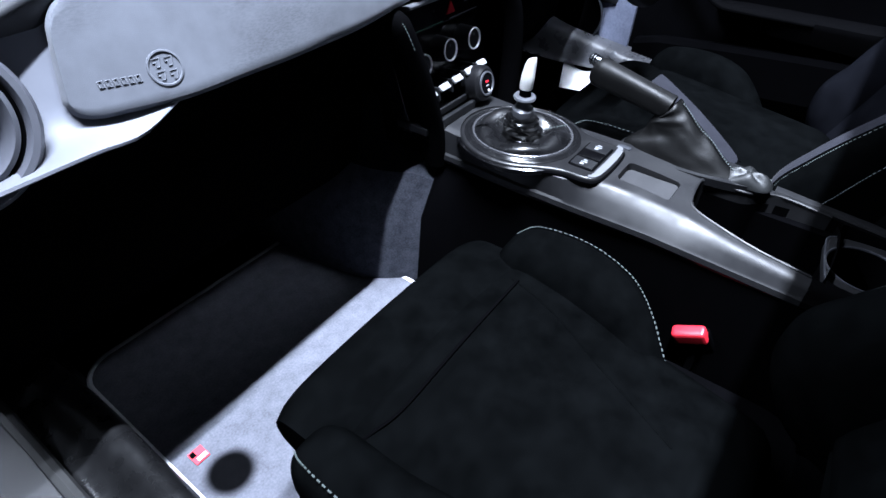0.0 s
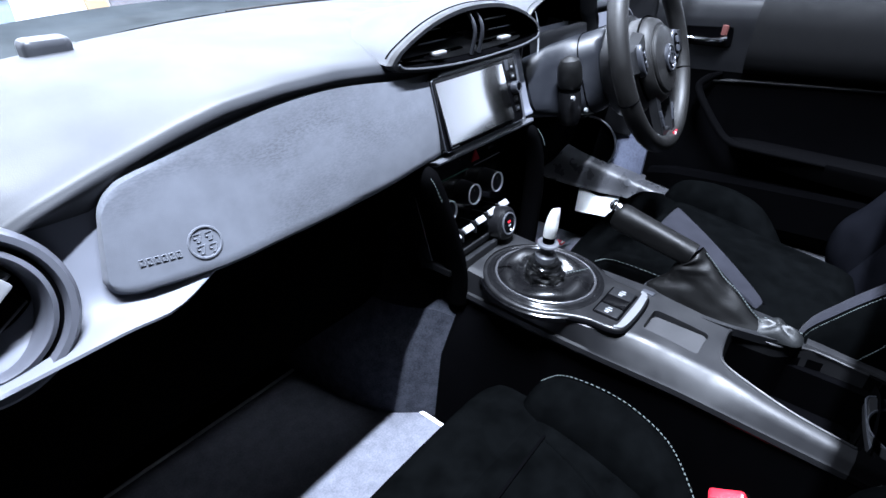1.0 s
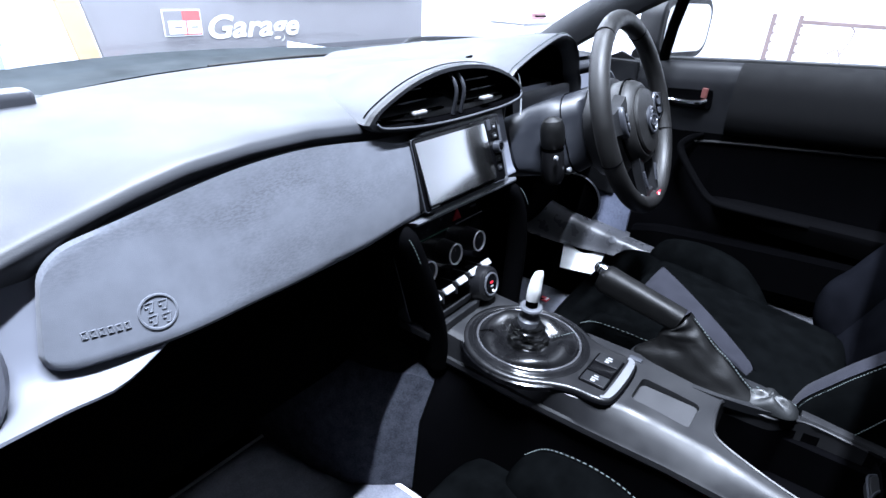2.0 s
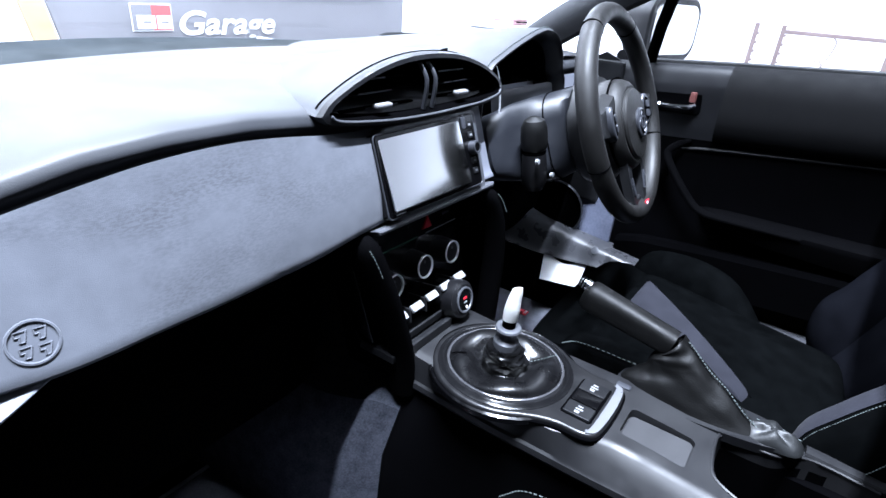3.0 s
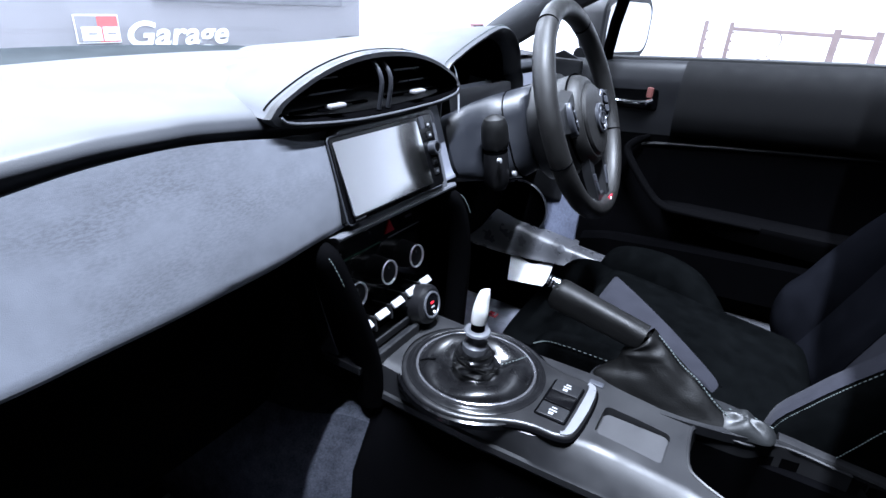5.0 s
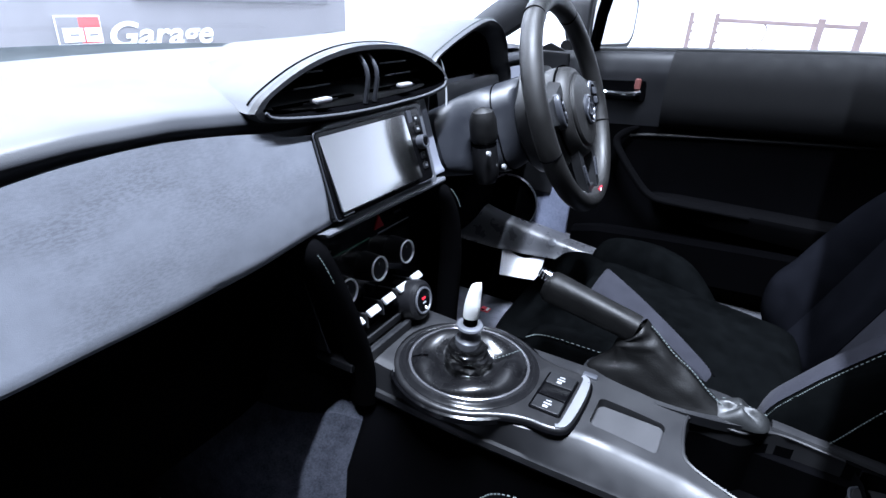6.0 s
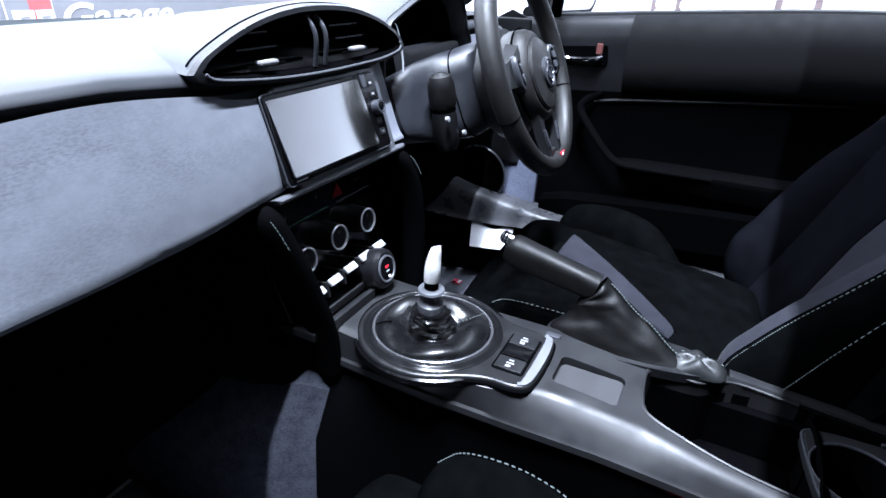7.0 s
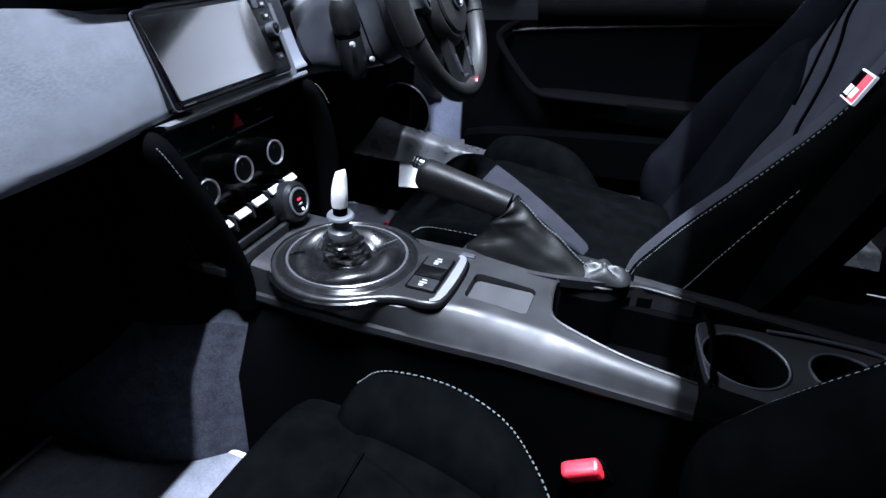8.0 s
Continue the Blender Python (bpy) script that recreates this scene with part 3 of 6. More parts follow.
def bend(x):
    return 0.8 * max(0.0, -x - 0.41) ** 2


ZE = [(-0.74, 0.80), (-0.64, 0.826), (-0.605, 0.838), (-0.58, 0.848), (-0.53, 0.863), (-0.45, 0.884), (-0.405, 0.893), (-0.338, 0.898), (-0.26, 0.898), (-0.20, 0.893), (-0.16, 0.889), (0.74, 0.889)]


def dash_profile(x):
    """Dash top from the windscreen to its brow, which drops to the top edge of the suede pad."""
    zt, ze = lerp(ZT, x), lerp(ZE, x)
    d = (0.03 if x < 0.47 else 0.08) if x > 0.14 else 0.0
    b, q = yb(x), 0.05 * x * x
    mid = max(ze + 0.004, 0.905 - 0.3 * q)
    cut = 0.09 * max(0.0, min(1.0, (x - 0.215) / 0.03, (0.475 - x) / 0.03))
    return [(b, 0.872 - q), (b - 0.012, 0.882 - q), (0.5 * b + 0.36, 0.5 * (0.900 - q) + 0.5 * mid), (0.66, mid + 0.001 - 0.5 * cut), (0.60, 0.6 * mid + 0.4 * ze - cut), (0.560 + d, 0.3 * mid + 0.7 * ze - cut), (0.530 + d, ze - 0.002 - cut), (0.515 + d, ze - 0.0070 - cut), (0.5095 + d, ze - 0.0120 - cut), (0.507 + d, ze - 0.020 - cut), (plane_y(zt, 0.010) + bend(x) + d, zt + 0.001), (plane_y(zt, 0.02) + d + bend(x), zt - 0.012)]


def dash_top(u, v):
    x = -0.735 + 1.47 * u
    y, z = cr(dash_profile(x), 57)[int(round(v * 56))]
    return (x, y, z)


part("top_skin", sheet(dash_top, 150, 56), DASHTOP, dash, "dark grey soft dash top")


def fascia(u, v):
    x = -0.735 + 1.47 * u
    zt, zb = lerp(ZT, x), lerp(ZB, x)
    d = 0.07 if x > 0.16 else 0.0
    lip = 1 - max(0, min(1, (x + 0.53) / 0.10))
    lip = lip * lip * (3 - 2 * lip)
    up = 0.012 * (1 - lip)
    pr = [(plane_y(zt, 0.013) + bend(x) + d, zt), (plane_y(zb + 0.03, 0.011) + bend(x) + d, zb + 0.03), (plane_y(zb, 0.010) + bend(x) * 0.6 + d, zb + up), (plane_y(zb, 0.012 - 0.024 * lip) + d, zb - 0.014 + 1.8 * up), (plane_y(zb, 0.03 - 0.016 * lip) + d, zb - 0.024 + 2 * up), (0.53 + d, zb - 0.028 + 2 * up)]
    y, z = cr(pr, 25)[int(round(v * 24))]
    return (x, y, z)


part("fascia", sheet(fascia, 110, 24), FASCIA, dash, "silver grey fascia trim")
lower = cr([(0.53, 0.712), (0.555, 0.66), (0.565, 0.56), (0.60, 0.46), (0.68, 0.40), (0.82, 0.38)], 25)
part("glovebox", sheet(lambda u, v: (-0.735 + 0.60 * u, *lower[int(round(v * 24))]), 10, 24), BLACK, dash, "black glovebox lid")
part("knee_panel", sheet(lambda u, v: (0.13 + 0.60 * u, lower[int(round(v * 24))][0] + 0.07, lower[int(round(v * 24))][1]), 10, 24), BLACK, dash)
for s in (-1, 1):
    part("end_cap", rbox((s * 0.735, 0.70, 0.72), (0.02, 0.42, 0.34), 0.01), PLASTIC, dash)
pad_pts = [(-0.541, -0.045), (-0.533, -0.024), (-0.515, -0.008), (-0.473, 0.002), (-0.413, 0.013), (-0.344, 0.021), (-0.266, 0.022), (-0.18, 0.013), (-0.145, 0.004), (-0.108, 0.0)]
pad_bot = [(-0.106, -0.102), (-0.155, -0.106), (-0.221, -0.112), (-0.318, -0.114), (-0.396, -0.113), (-0.461, -0.113), (-0.513, -0.109), (-0.535, -0.107), (-0.549, -0.100), (-0.553, -0.088)]
top_l, bot_l = cr(pad_pts, 60), cr(pad_bot, 60)[::-1]


def pad(u, v):
    k = int(round(u * 59))
    a, b = top_l[k], bot_l[k]
    p = a * (1 - v) + b * v
    edge = min(v * 14 + max(0.0, min(1.0, (p[0] + 0.52) / 0.10)), (1 - v) * 14)
    ew = min(u * 30, 1.0)
    puff = 0.010 * (1 - (1 - min(1, edge)) ** 2) ** 0.5 * (1 - (1 - ew) ** 2) ** 0.5
    q = PANEL @ Vector((p[0], p[1], puff - 0.004 - 0.022 * max(0.0, v - 0.35) ** 2 * min(1, max(0, (p[0] + 0.42) / 0.15))))
    return (q.x, q.y + bend(q.x), q.z)


part("suede_pad", sheet(pad, 59, 28), SUEDE, dash, "dark grey suede pad with embossed marks")


def on_pad(x, v, up=0.0):
    q = PANEL @ Vector((x, v, 0.0068 + up))
    return (q.x, q.y + bend(q.x), q.z)


# embossed round mark and unreadable word
c0 = (-0.468, -0.081)
bm = tube([on_pad(c0[0] + 0.0150 * math.cos(a), c0[1] + 0.0150 * math.sin(a), -0.0008) for a in np.linspace(0, 2 * math.pi, 40, endpoint=False)], 0.0013, 6, True)
for dx, dy, w, h in ((-0.0055, 0.0060, 1, 1), (0.0055, 0.0050, 1, 1), (-0.0055, -0.0055, 1, 1), (0.0055, -0.0070, 1, 1)):
    tube([on_pad(c0[0] + dx + a, c0[1] + dy + b, -0.0008) for a, b in ((-0.0034, 0.0036), (0.004, 0.0036), (0.0014, -0.004), (-0.0014, -0.004), (-0.0008, 0.0), (-0.0034, 0.0))], 0.0009, 5, True, bm=bm)
part("embossed_mark", bm, SUEDE, dash, "embossed round mark")
bm = None
for k in range(6):
    bm = tube([on_pad(-0.5250 + 0.0060 * k, -0.0830 - 0.0006 * k, -0.0009), on_pad(-0.5215 + 0.0060 * k, -0.0830 - 0.0006 * k, -0.0009), on_pad(-0.5215 + 0.0060 * k, -0.0775 - 0.0006 * k, -0.0009), on_pad(-0.5250 + 0.0060 * k, -0.0775 - 0.0006 * k, -0.0009)], 0.0010, 5, True, bm=bm)
part("embossed_bar", bm, SUEDE, dash, "row of embossed bars")

part("windscreen_gap", tube([(x, yb(x) - 0.006, 0.8795 - 0.05 * x * x + 0.001) for x in np.linspace(-0.72, 0.30, 30)], 0.0062, 6, taper=[1.0 - 0.75 * k / 29 for k in range(30)]), BLACK, dash, "dark gap along the windscreen")
# round side vent
VC = PANEL @ Vector((-0.644, -0.071, 0.0))
VM = frame_of(VC + Vector((0, 0.008, 0)), (1, 0, 0), (0, math.sin(TILT_P), math.cos(TILT_P)))
vent = part("side_vent", lathe([(0.071, -0.01), (0.070, 0.004), (0.066, 0.010), (0.061, 0.010), (0.058, 0.004), (0.056, -0.03)], VM, 56, caps=False), VENTSILVER, dash, "round vent with dark metallic rings")
part("inner_ring", lathe([(0.055, -0.02), (0.054, 0.006), (0.050, 0.008), (0.046, 0.002), (0.044, -0.03)], VM, 56, caps=False), VENTSILVER, vent)
part("groove", lathe([(0.0575, 0.0045), (0.0555, 0.0045), (0.0545, -0.004)], VM, 56, caps=False), BLACK, vent)
part("throat", lathe([(0.056, -0.028), (0.05, -0.03), (0.02, -0.03), (0.001, -0.03)], VM, 40), BLACK, vent)
for k in (-1, 0, 1):
    part("blade", rbox((0.0, 0.026 * k, -0.012), (0.082 - 0.02 * abs(k), 0.003, 0.022), 0.001, VM @ pose(0, 0, 0, 25, 0, 30)), PLASTIC if k else GREYTRIM, vent)
part("blade_tab", rbox((0.0, 0.0, 0.0), (0.07, 0.018, 0.008), 0.003, VM @ pose(0, 0, 0, 0, 0, 35)), SILVER, vent)

# centre vent hood
cx0 = -0.002
arch = cr([(-0.185, 0.884), (-0.165, 0.899), (-0.11, 0.921), (-0.05, 0.934), (0.01, 0.937), (0.07, 0.932), (0.125, 0.917), (0.165, 0.897), (0.180, 0.880)], 36)
base = cr([(-0.185, 0.884), (-0.17, 0.874), (-0.11, 0.866), (-0.05, 0.862), (0.01, 0.861), (0.07, 0.862), (0.125, 0.864), (0.17, 0.871), (0.180, 0.880)], 36)
arch[0], arch[-1] = base[0], base[-1]
outline = np.vstack([arch, base[-2:0:-1]])
mid = np.array([cx0, 0.897])


def hood_ring(scale, y, zoff=0.0, lean=0.10):
    return [((p[0] - mid[0]) * scale[0] + mid[0], y + lean * (p[1] - 0.89), (p[1] - mid[1]) * scale[1] + mid[1] + zoff) for p in outline]


rings = [hood_ring((0.86, 0.62), 0.535), hood_ring((0.90, 0.72), 0.506), hood_ring((0.92, 0.78), 0.498), hood_ring((0.95, 0.86), 0.494), hood_ring((1.0, 0.99), 0.495), hood_ring((1.012, 1.03), 0.502), hood_ring((0.99, 1.0), 0.54, 0.001), hood_ring((0.90, 0.85), 0.60, 0.0), hood_ring((0.7, 0.5), 0.68, -0.002)]
hood = part("vent_hood", loft(rings[5:], True, False), DASHTOP, dash, "arched hood over the centre vents", sharp=50)
part("hood_lip", loft(rings[3:6], True, False), DASH, hood, "rounded lip darkened for shade", sharp=60)
# mouth blackened to hold the shade under the hood
part("vent_mouth", loft(rings[:4], True, False), BLACK, hood, "vent mouth blackened for hood shade")
part("hood_throat", plate([(p[0] * 1.0, p[2]) for p in hood_ring((0.88, 0.7), 0)], 0.01, frame_of((0, 0.55, 0), (1, 0, 0), (0, 0, 1)), 0), BLACK, hood)
for k, x in enumerate((-0.012, 0.006)):
    part("divider", tube(cr([(x, 0.512, 0.930 - 0.002 * k), (x, 0.499, 0.915), (x, 0.495, 0.900), (x, 0.499, 0.872)], 10), 0.0028, 8), VENTRING, hood)
for s, a, b in ((-1, -0.145, -0.02), (1, 0.015, 0.14)):
    for k, z in enumerate((0.913, 0.898, 0.881)):
        part("louvre", rbox(((a + b) / 2, 0.520, z), (b - a - 0.03 * (z > 0.9), 0.022, 0.0025), 0.001), BLACK, hood)
        part("louvre_edge", rbox(((a + b) / 2 - 0.02 + 0.012 * k, 0.5085, z), ((b - a) * 0.45, 0.0016, 0.0018), 0.0005), VENTRING, hood)
    part("vent_tab", rbox(((a + b) / 2 - 0.005, 0.500, 0.8845), (0.026, 0.010, 0.005), 0.002), BRIGHT, hood, "bright vent tab")

# light grey tube painted in as the highlight along the lower lip
part("lip_highlight", tube(hood_ring((0.945, 0.86), 0.4935)[34:], 0.0015, 6), GREYTRIM, hood, "thin light tube drawn as lip highlight")
part("hood_gap", tube(hood_ring((1.016, 1.036), 0.508)[2:34], 0.0010, 6), BLACK, hood)
# small sensor block and speaker cover near the windscreen
sensor = thing("dash_sensor", "small grey box fixed on the dash top", "sensor", (-0.46, 0.77, 0.9))
dome = thing("sun_sensor", "small pale dome set in the dash top", "sensor", (-0.41, 0.81, 0.89))
part("dome", lathe([(0.010, -0.004), (0.010, 0.001), (0.008, 0.004), (0.004, 0.0055), (0.0, 0.006)], Matrix.Translation((-0.410, 0.812, 0.893)), 24), SHROUD, dome)
part("speaker_cover", lathe([(0.075, -0.004), (0.074, 0.0008), (0.070, 0.0016), (0.0, 0.002)], Matrix.Translation((-0.565, 0.690, 0.8875)) @ pose(0, 0, 0, 1.5, -1.5, 0), 48), mat("matt grey speaker mesh", (0.018, 0.019, 0.023), 0.75, bump=0.5, bump_scale=1400, vary=0.15, spec=0.3), dash, "round matt speaker cover")
part("case", rbox((-0.452, 0.770, 0.903), (0.050, 0.030, 0.026), 0.009, None, 4), mat("grey sensor plastic", (0.035, 0.037, 0.043), 0.45, vary=0.1), sensor)

# ---- centre stack: screen and climate controls ----
unit = thing("head_unit", "black touchscreen head unit with a side knob", "screen", (0, 0.5, 0.8))
S2 = PANEL @ Matrix.Translation((0, 0, 0.006))
part("surround", plate(rrect(0.204, 0.120, 0.012, cx=0.008, cy=-0.050), 0.02, S2 @ Matrix.Translation((0, 0, -0.002)), 0.005, 3), GREYTRIM, unit, "grey trim round the screen")
part("bezel", plate(rrect(0.206, 0.100, 0.006, cx=-0.011, cy=-0.0475), 0.012, S2 @ Matrix.Translation((0, 0, 0.004)), 0.003, 3), GLOSS, unit, "gloss black bezel")
part("bezel_edge", tube([S2 @ Vector((x, y, 0.0030)) for x, y in rrect(0.2055, 0.0995, 0.006, 5, -0.011, -0.0475)], 0.0009, 6, True), VENTRING, unit, "thin bright bezel edge")
part("display", plate(rrect(0.163, 0.0845, 0.002), 0.003, S2 @ Matrix.Translation((-0.026, -0.0462, 0.0075)) @ pose(0, 0, 0, -4.5), 0.0004), SCREEN, unit, "switched-off glossy display")
part("display_lip", rbox((-0.030, -0.0905, 0.0050), (0.150, 0.0016, 0.003), 0.0006, S2), VENTRING, unit, "thin bright strip")
part("maker_bar", rbox((-0.093, -0.0935, 0.0044), (0.018, 0.0016, 0.001), 0.0003, S2), SILVER, unit, "tiny unreadable white bar")
part("key_strip", plate(rrect(0.010, 0.016, 0.002, cx=0.0655, cy=-0.008), 0.003, S2 @ Matrix.Translation((0, 0, 0.0058)), 0.0008), VENTRING, unit)
for v in (-0.012, -0.026, -0.062, -0.076):
    part("key", plate(rrect(0.012, 0.009, 0.002, cx=0.078, cy=v), 0.003, S2 @ Matrix.Translation((0, 0, 0.0055)), 0.001), PLASTIC, unit)
    part("key_mark", plate(rrect(0.005, 0.003, 0.0005, cx=0.078, cy=v), 0.001, S2 @ Matrix.Translation((0, 0, 0.0061)), 0), SILVER if v > -0.05 else GREYTRIM, unit)
VK = S2 @ Matrix.Translation((0.0775, -0.044, 0.004))
vk = part("volume_knob", lathe([(0.0095, 0.0), (0.0095, 0.008), (0.0085, 0.0105), (0.0065, 0.0105), (0.0060, 0.0085), (0.0, 0.0085)], VK, 28), VENTRING, unit, "small silver volume knob")
part("knob_face", lathe([(0.0058, 0.0080), (0.0055, 0.0095), (0.0, 0.0098)], VK, 20), GLOSS, vk)

KNOBSKIN = mat("satin black knob rubber", (0.0045, 0.0045, 0.0052), 0.38, vary=0.1, spec=0.3)
stack = thing("climate_panel", "black climate control panel with silver ringed knobs", "control panel", (0, 0.48, 0.6))
part("panel", plate([(-0.135, 0.085), (0.150, 0.085), (0.150, -0.115), (-0.098, -0.115)], 0.03, LOWP, 0.003), GLOSS, stack)
part("clock_strip", plate([(-0.128, 0.072), (0.130, 0.072), (0.126, 0.033), (-0.112, 0.033)], 0.02, LOWP @ Matrix.Translation((0, 0, 0.014)), 0.003), GLOSS, stack, "gloss black clock strip")
part("crossbar", plate([(-0.135, -0.1035), (0.13, -0.1035), (0.128, -0.111), (-0.13, -0.111)], 0.04, PANEL @ Matrix.Translation((0, 0, 0.006)), 0.004), GREYTRIM, stack)
for x, v in ((-0.080, -0.009), (-0.014, -0.004), (0.052, -0.004)):
    km = LOWP @ Matrix.Translation((x, v, 0.0))
    knob = part("temperature_knob", lathe([(0.0205, 0.0), (0.0195, 0.012), (0.0172, 0.0275)], km, 36, caps=False), KNOBSKIN, stack)
    part("ring", lathe([(0.0172, 0.0272), (0.0172, 0.0292), (0.0162, 0.0300), (0.0150, 0.0290), (0.0148, 0.026)], km, 36, caps=False), RINGBRIGHT, knob, "silver ring")
    part("dial_face", lathe([(0.0149, 0.0270), (0.013, 0.0278), (0.0, 0.0278)], km, 30), KNOBSKIN, knob)
    part("mark", plate(rrect(0.002, 0.004, 0.0005, cx=0.0, cy=0.007), 0.001, km @ Matrix.Translation((0, 0, 0.0284)), 0), GREYTRIM, knob)
for k in range(5):
    x = -0.077 + 0.0350 * k
    tm = LOWP @ Matrix.Translation((x, -0.061 + 0.0020 * k, 0.0))
    sw = part("toggle_switch", rbox((0, -0.002, 0.014), (0.026, 0.016, 0.030), 0.003, tm), BLACK, stack)
    part("toggle_tip", rbox((0, -0.018, 0.0265), (0.0235, 0.0110, 0.005), 0.0018, tm @ pose(0, 0, 0, -44)), BRIGHT, sw, "silver toggle tip")
    if k:
        part("guard", rbox((-0.0182, 0, 0.018), (0.004, 0.022, 0.034), 0.0018, tm), PLASTIC, sw)
dm = frame_of((0.042, 0.468, 0.586), (1, 0.0, 0), (0, math.sin(radians(14)), math.cos(radians(14)))) @ Matrix.Scale(0.83, 4)
dial = part("start_dial", lathe([(0.036, -0.02), (0.036, 0.020), (0.0345, 0.028), (0.028, 0.033), (0.0, 0.033)], dm, 44), KNOBSKIN, stack, "large round start button housing")
part("button_ring", lathe([(0.024, 0.032), (0.024, 0.0352), (0.021, 0.0355), (0.020, 0.033)], dm, 36, caps=False), GREYTRIM, dial)
part("button_face", lathe([(0.020, 0.0335), (0.018, 0.0345), (0.0, 0.0345)], dm, 30), GLOSS, dial)
part("button_mark", plate(rrect(0.010, 0.004, 0.001, cy=0.004), 0.001, dm @ Matrix.Translation((0, 0, 0.0354)), 0), RED, dial, "red button mark")
part("button_mark", plate(rrect(0.009, 0.0025, 0.0006, cy=-0.004), 0.001, dm @ Matrix.Translation((0, 0, 0.0354)), 0), SILVER, dial, "white button mark")
part("button_mark", lathe([(0.0028, 0.0), (0.0028, 0.001), (0.0, 0.001)], dm @ Matrix.Translation((0.002, -0.0145, 0.0345)), 12), WHITEMARK, dial, "small white lamp")
part("hazard_button", plate([(-0.010, -0.008), (0.012, -0.008), (0.003, 0.010)], 0.004, LOWP @ Matrix.Translation((0.010, 0.052, 0.0165)), 0.001), RED, stack, "red hazard triangle")
part("indicator_line", plate(rrect(0.080, 0.0012, 0.0005, cx=-0.050, cy=0.037), 0.002, LOWP @ Matrix.Translation((0, 0, 0.0152)), 0), mat("green print", (0.015, 0.07, 0.04), 0.4), stack, "thin green line")
part("slot_line", plate(rrect(0.075, 0.0012, 0.0005, cx=0.045, cy=0.037), 0.002, LOWP @ Matrix.Translation((0, 0, 0.0152)), 0), GREYTRIM, stack)
for x, v in ((-0.096, 0.052), (-0.096, 0.042), (-0.088, 0.046), (-0.030, 0.056), (-0.102, 0.044)):
    part("small_key", plate(rrect(0.004, 0.003, 0.0008, cx=x, cy=v), 0.002, LOWP @ Matrix.Translation((0, 0, 0.0152)), 0), VENTRING, stack)
part("slot_mark", plate(rrect(0.016, 0.003, 0.0008, cx=0.058, cy=0.054), 0.002, LOWP @ Matrix.Translation((0, 0, 0.0152)), 0), VENTRING, stack)
part("lower_tray", rbox((-0.01, 0.485, 0.556), (0.19, 0.06, 0.012), 0.003), PLASTIC, stack)
part("tray_lip", rbox((-0.030, 0.450, 0.562), (0.10, 0.008, 0.016), 0.003), PLASTIC, stack)
part("tray_lip", rbox((-0.030, 0.464, 0.572), (0.10, 0.005, 0.012), 0.002), PLASTIC, stack)

# padded knee pillars on both sides of the stack
for s in (-1, 1):
    kp = thing("knee_pillar", "black leather knee pad beside the centre stack", "trim pad", (s * 0.13, 0.45, 0.5), "knee pads")
    if s < 0:
        path = cr([(-0.144, 0.490, 0.744), (-0.139, 0.474, 0.724), (-0.120, 0.465, 0.67), (-0.101, 0.461, 0.615), (-0.085, 0.459, 0.56), (-0.075, 0.459, 0.49)], 24)
    else:
        path = cr([(0.104, 0.482, 0.750), (0.129, 0.470, 0.722), (0.144, 0.463, 0.68), (0.151, 0.460, 0.62), (0.151, 0.460, 0.56), (0.148, 0.460, 0.49)], 24)
    tp_ = [0.5 + 0.5 * min(1, k / 4) for k in range(24)]
    part("pad", tube(path, 0.0195 if s < 0 else 0.019, 14, flat=0.80, taper=tp_, up=(0, -1, 0.2)), ARMSKIN, kp)
    if s < 0:
        part("backing", loft([[(x + a, y, z) for a, y in ((0.002, 0.47), (0.012, 0.47), (0.020, 0.56), (0.0, 0.56))] for x, z in ((-0.141, 0.735), (-0.124, 0.68), (-0.103, 0.61), (-0.082, 0.50))]), BLACK, kp)
    if s > 0:
        part("backing", rbox((s * 0.150, 0.545, 0.60), (0.012, 0.13, 0.26), 0.003), BLACK, kp)
    stitches([p + np.array([s * 0.013 - s * 0.004, -0.0205, 0.002]) for k, p in enumerate(path[3:8])], 8, kp, 0.0026)

# ---- centre console ----
cons = thing("centre_console", "satin graphite centre console with cup holders", "console", (0, 0.1, 0.25))
ZTOP = [(-0.55, 0.49), (-0.3, 0.502), (-0.1, 0.520), (0.06, 0.535), (0.13, 0.542), (0.2, 0.546), (0.34, 0.549), (0.47, 0.556)]
XL = [(-0.55, -0.064), (-0.1, -0.066), (0.1, -0.070), (0.2, -0.075), (0.3, -0.078), (0.47, -0.076)]
XR = [(-0.55, 0.14), (-0.1, 0.138), (-0.02, 0.134), (0.06, 0.120), (0.2, 0.098), (0.34, 0.092), (0.47, 0.088)]
EZ = [(-0.55, 0.482), (-0.1, 0.499), (0.1, 0.508), (0.47, 0.511)]
FL = [(-0.55, -0.049), (-0.1, -0.051), (0.0, -0.046), (0.06, -0.036), (0.17, -0.040), (0.24, -0.062), (0.30, -0.068), (0.47, -0.062)]


def console_ring(y):
    zt, l, r, ez, fl = (lerp(t, y) for t in (ZTOP, XL, XR, EZ, FL))
    fr = r - 0.012
    return [(l + 0.004, y, ez - 0.016), (l - 0.001, y, ez - 0.008), (l, y, ez), (l + 0.003, y, ez + 0.003), (l * 0.5 + fl * 0.5 - 0.002, y, ez * 0.45 + zt * 0.55), (fl - 0.006, y, zt - 0.004), (fl, y, zt - 0.001), (fl + 0.006, y, zt), (0.0, y, zt + 0.001), (fr - 0.02, y, zt), (fr, y, zt - 0.001), (r - 0.004, y, zt - 0.006), (r, y, zt - 0.016), (r - 0.004, y, 0.40)]


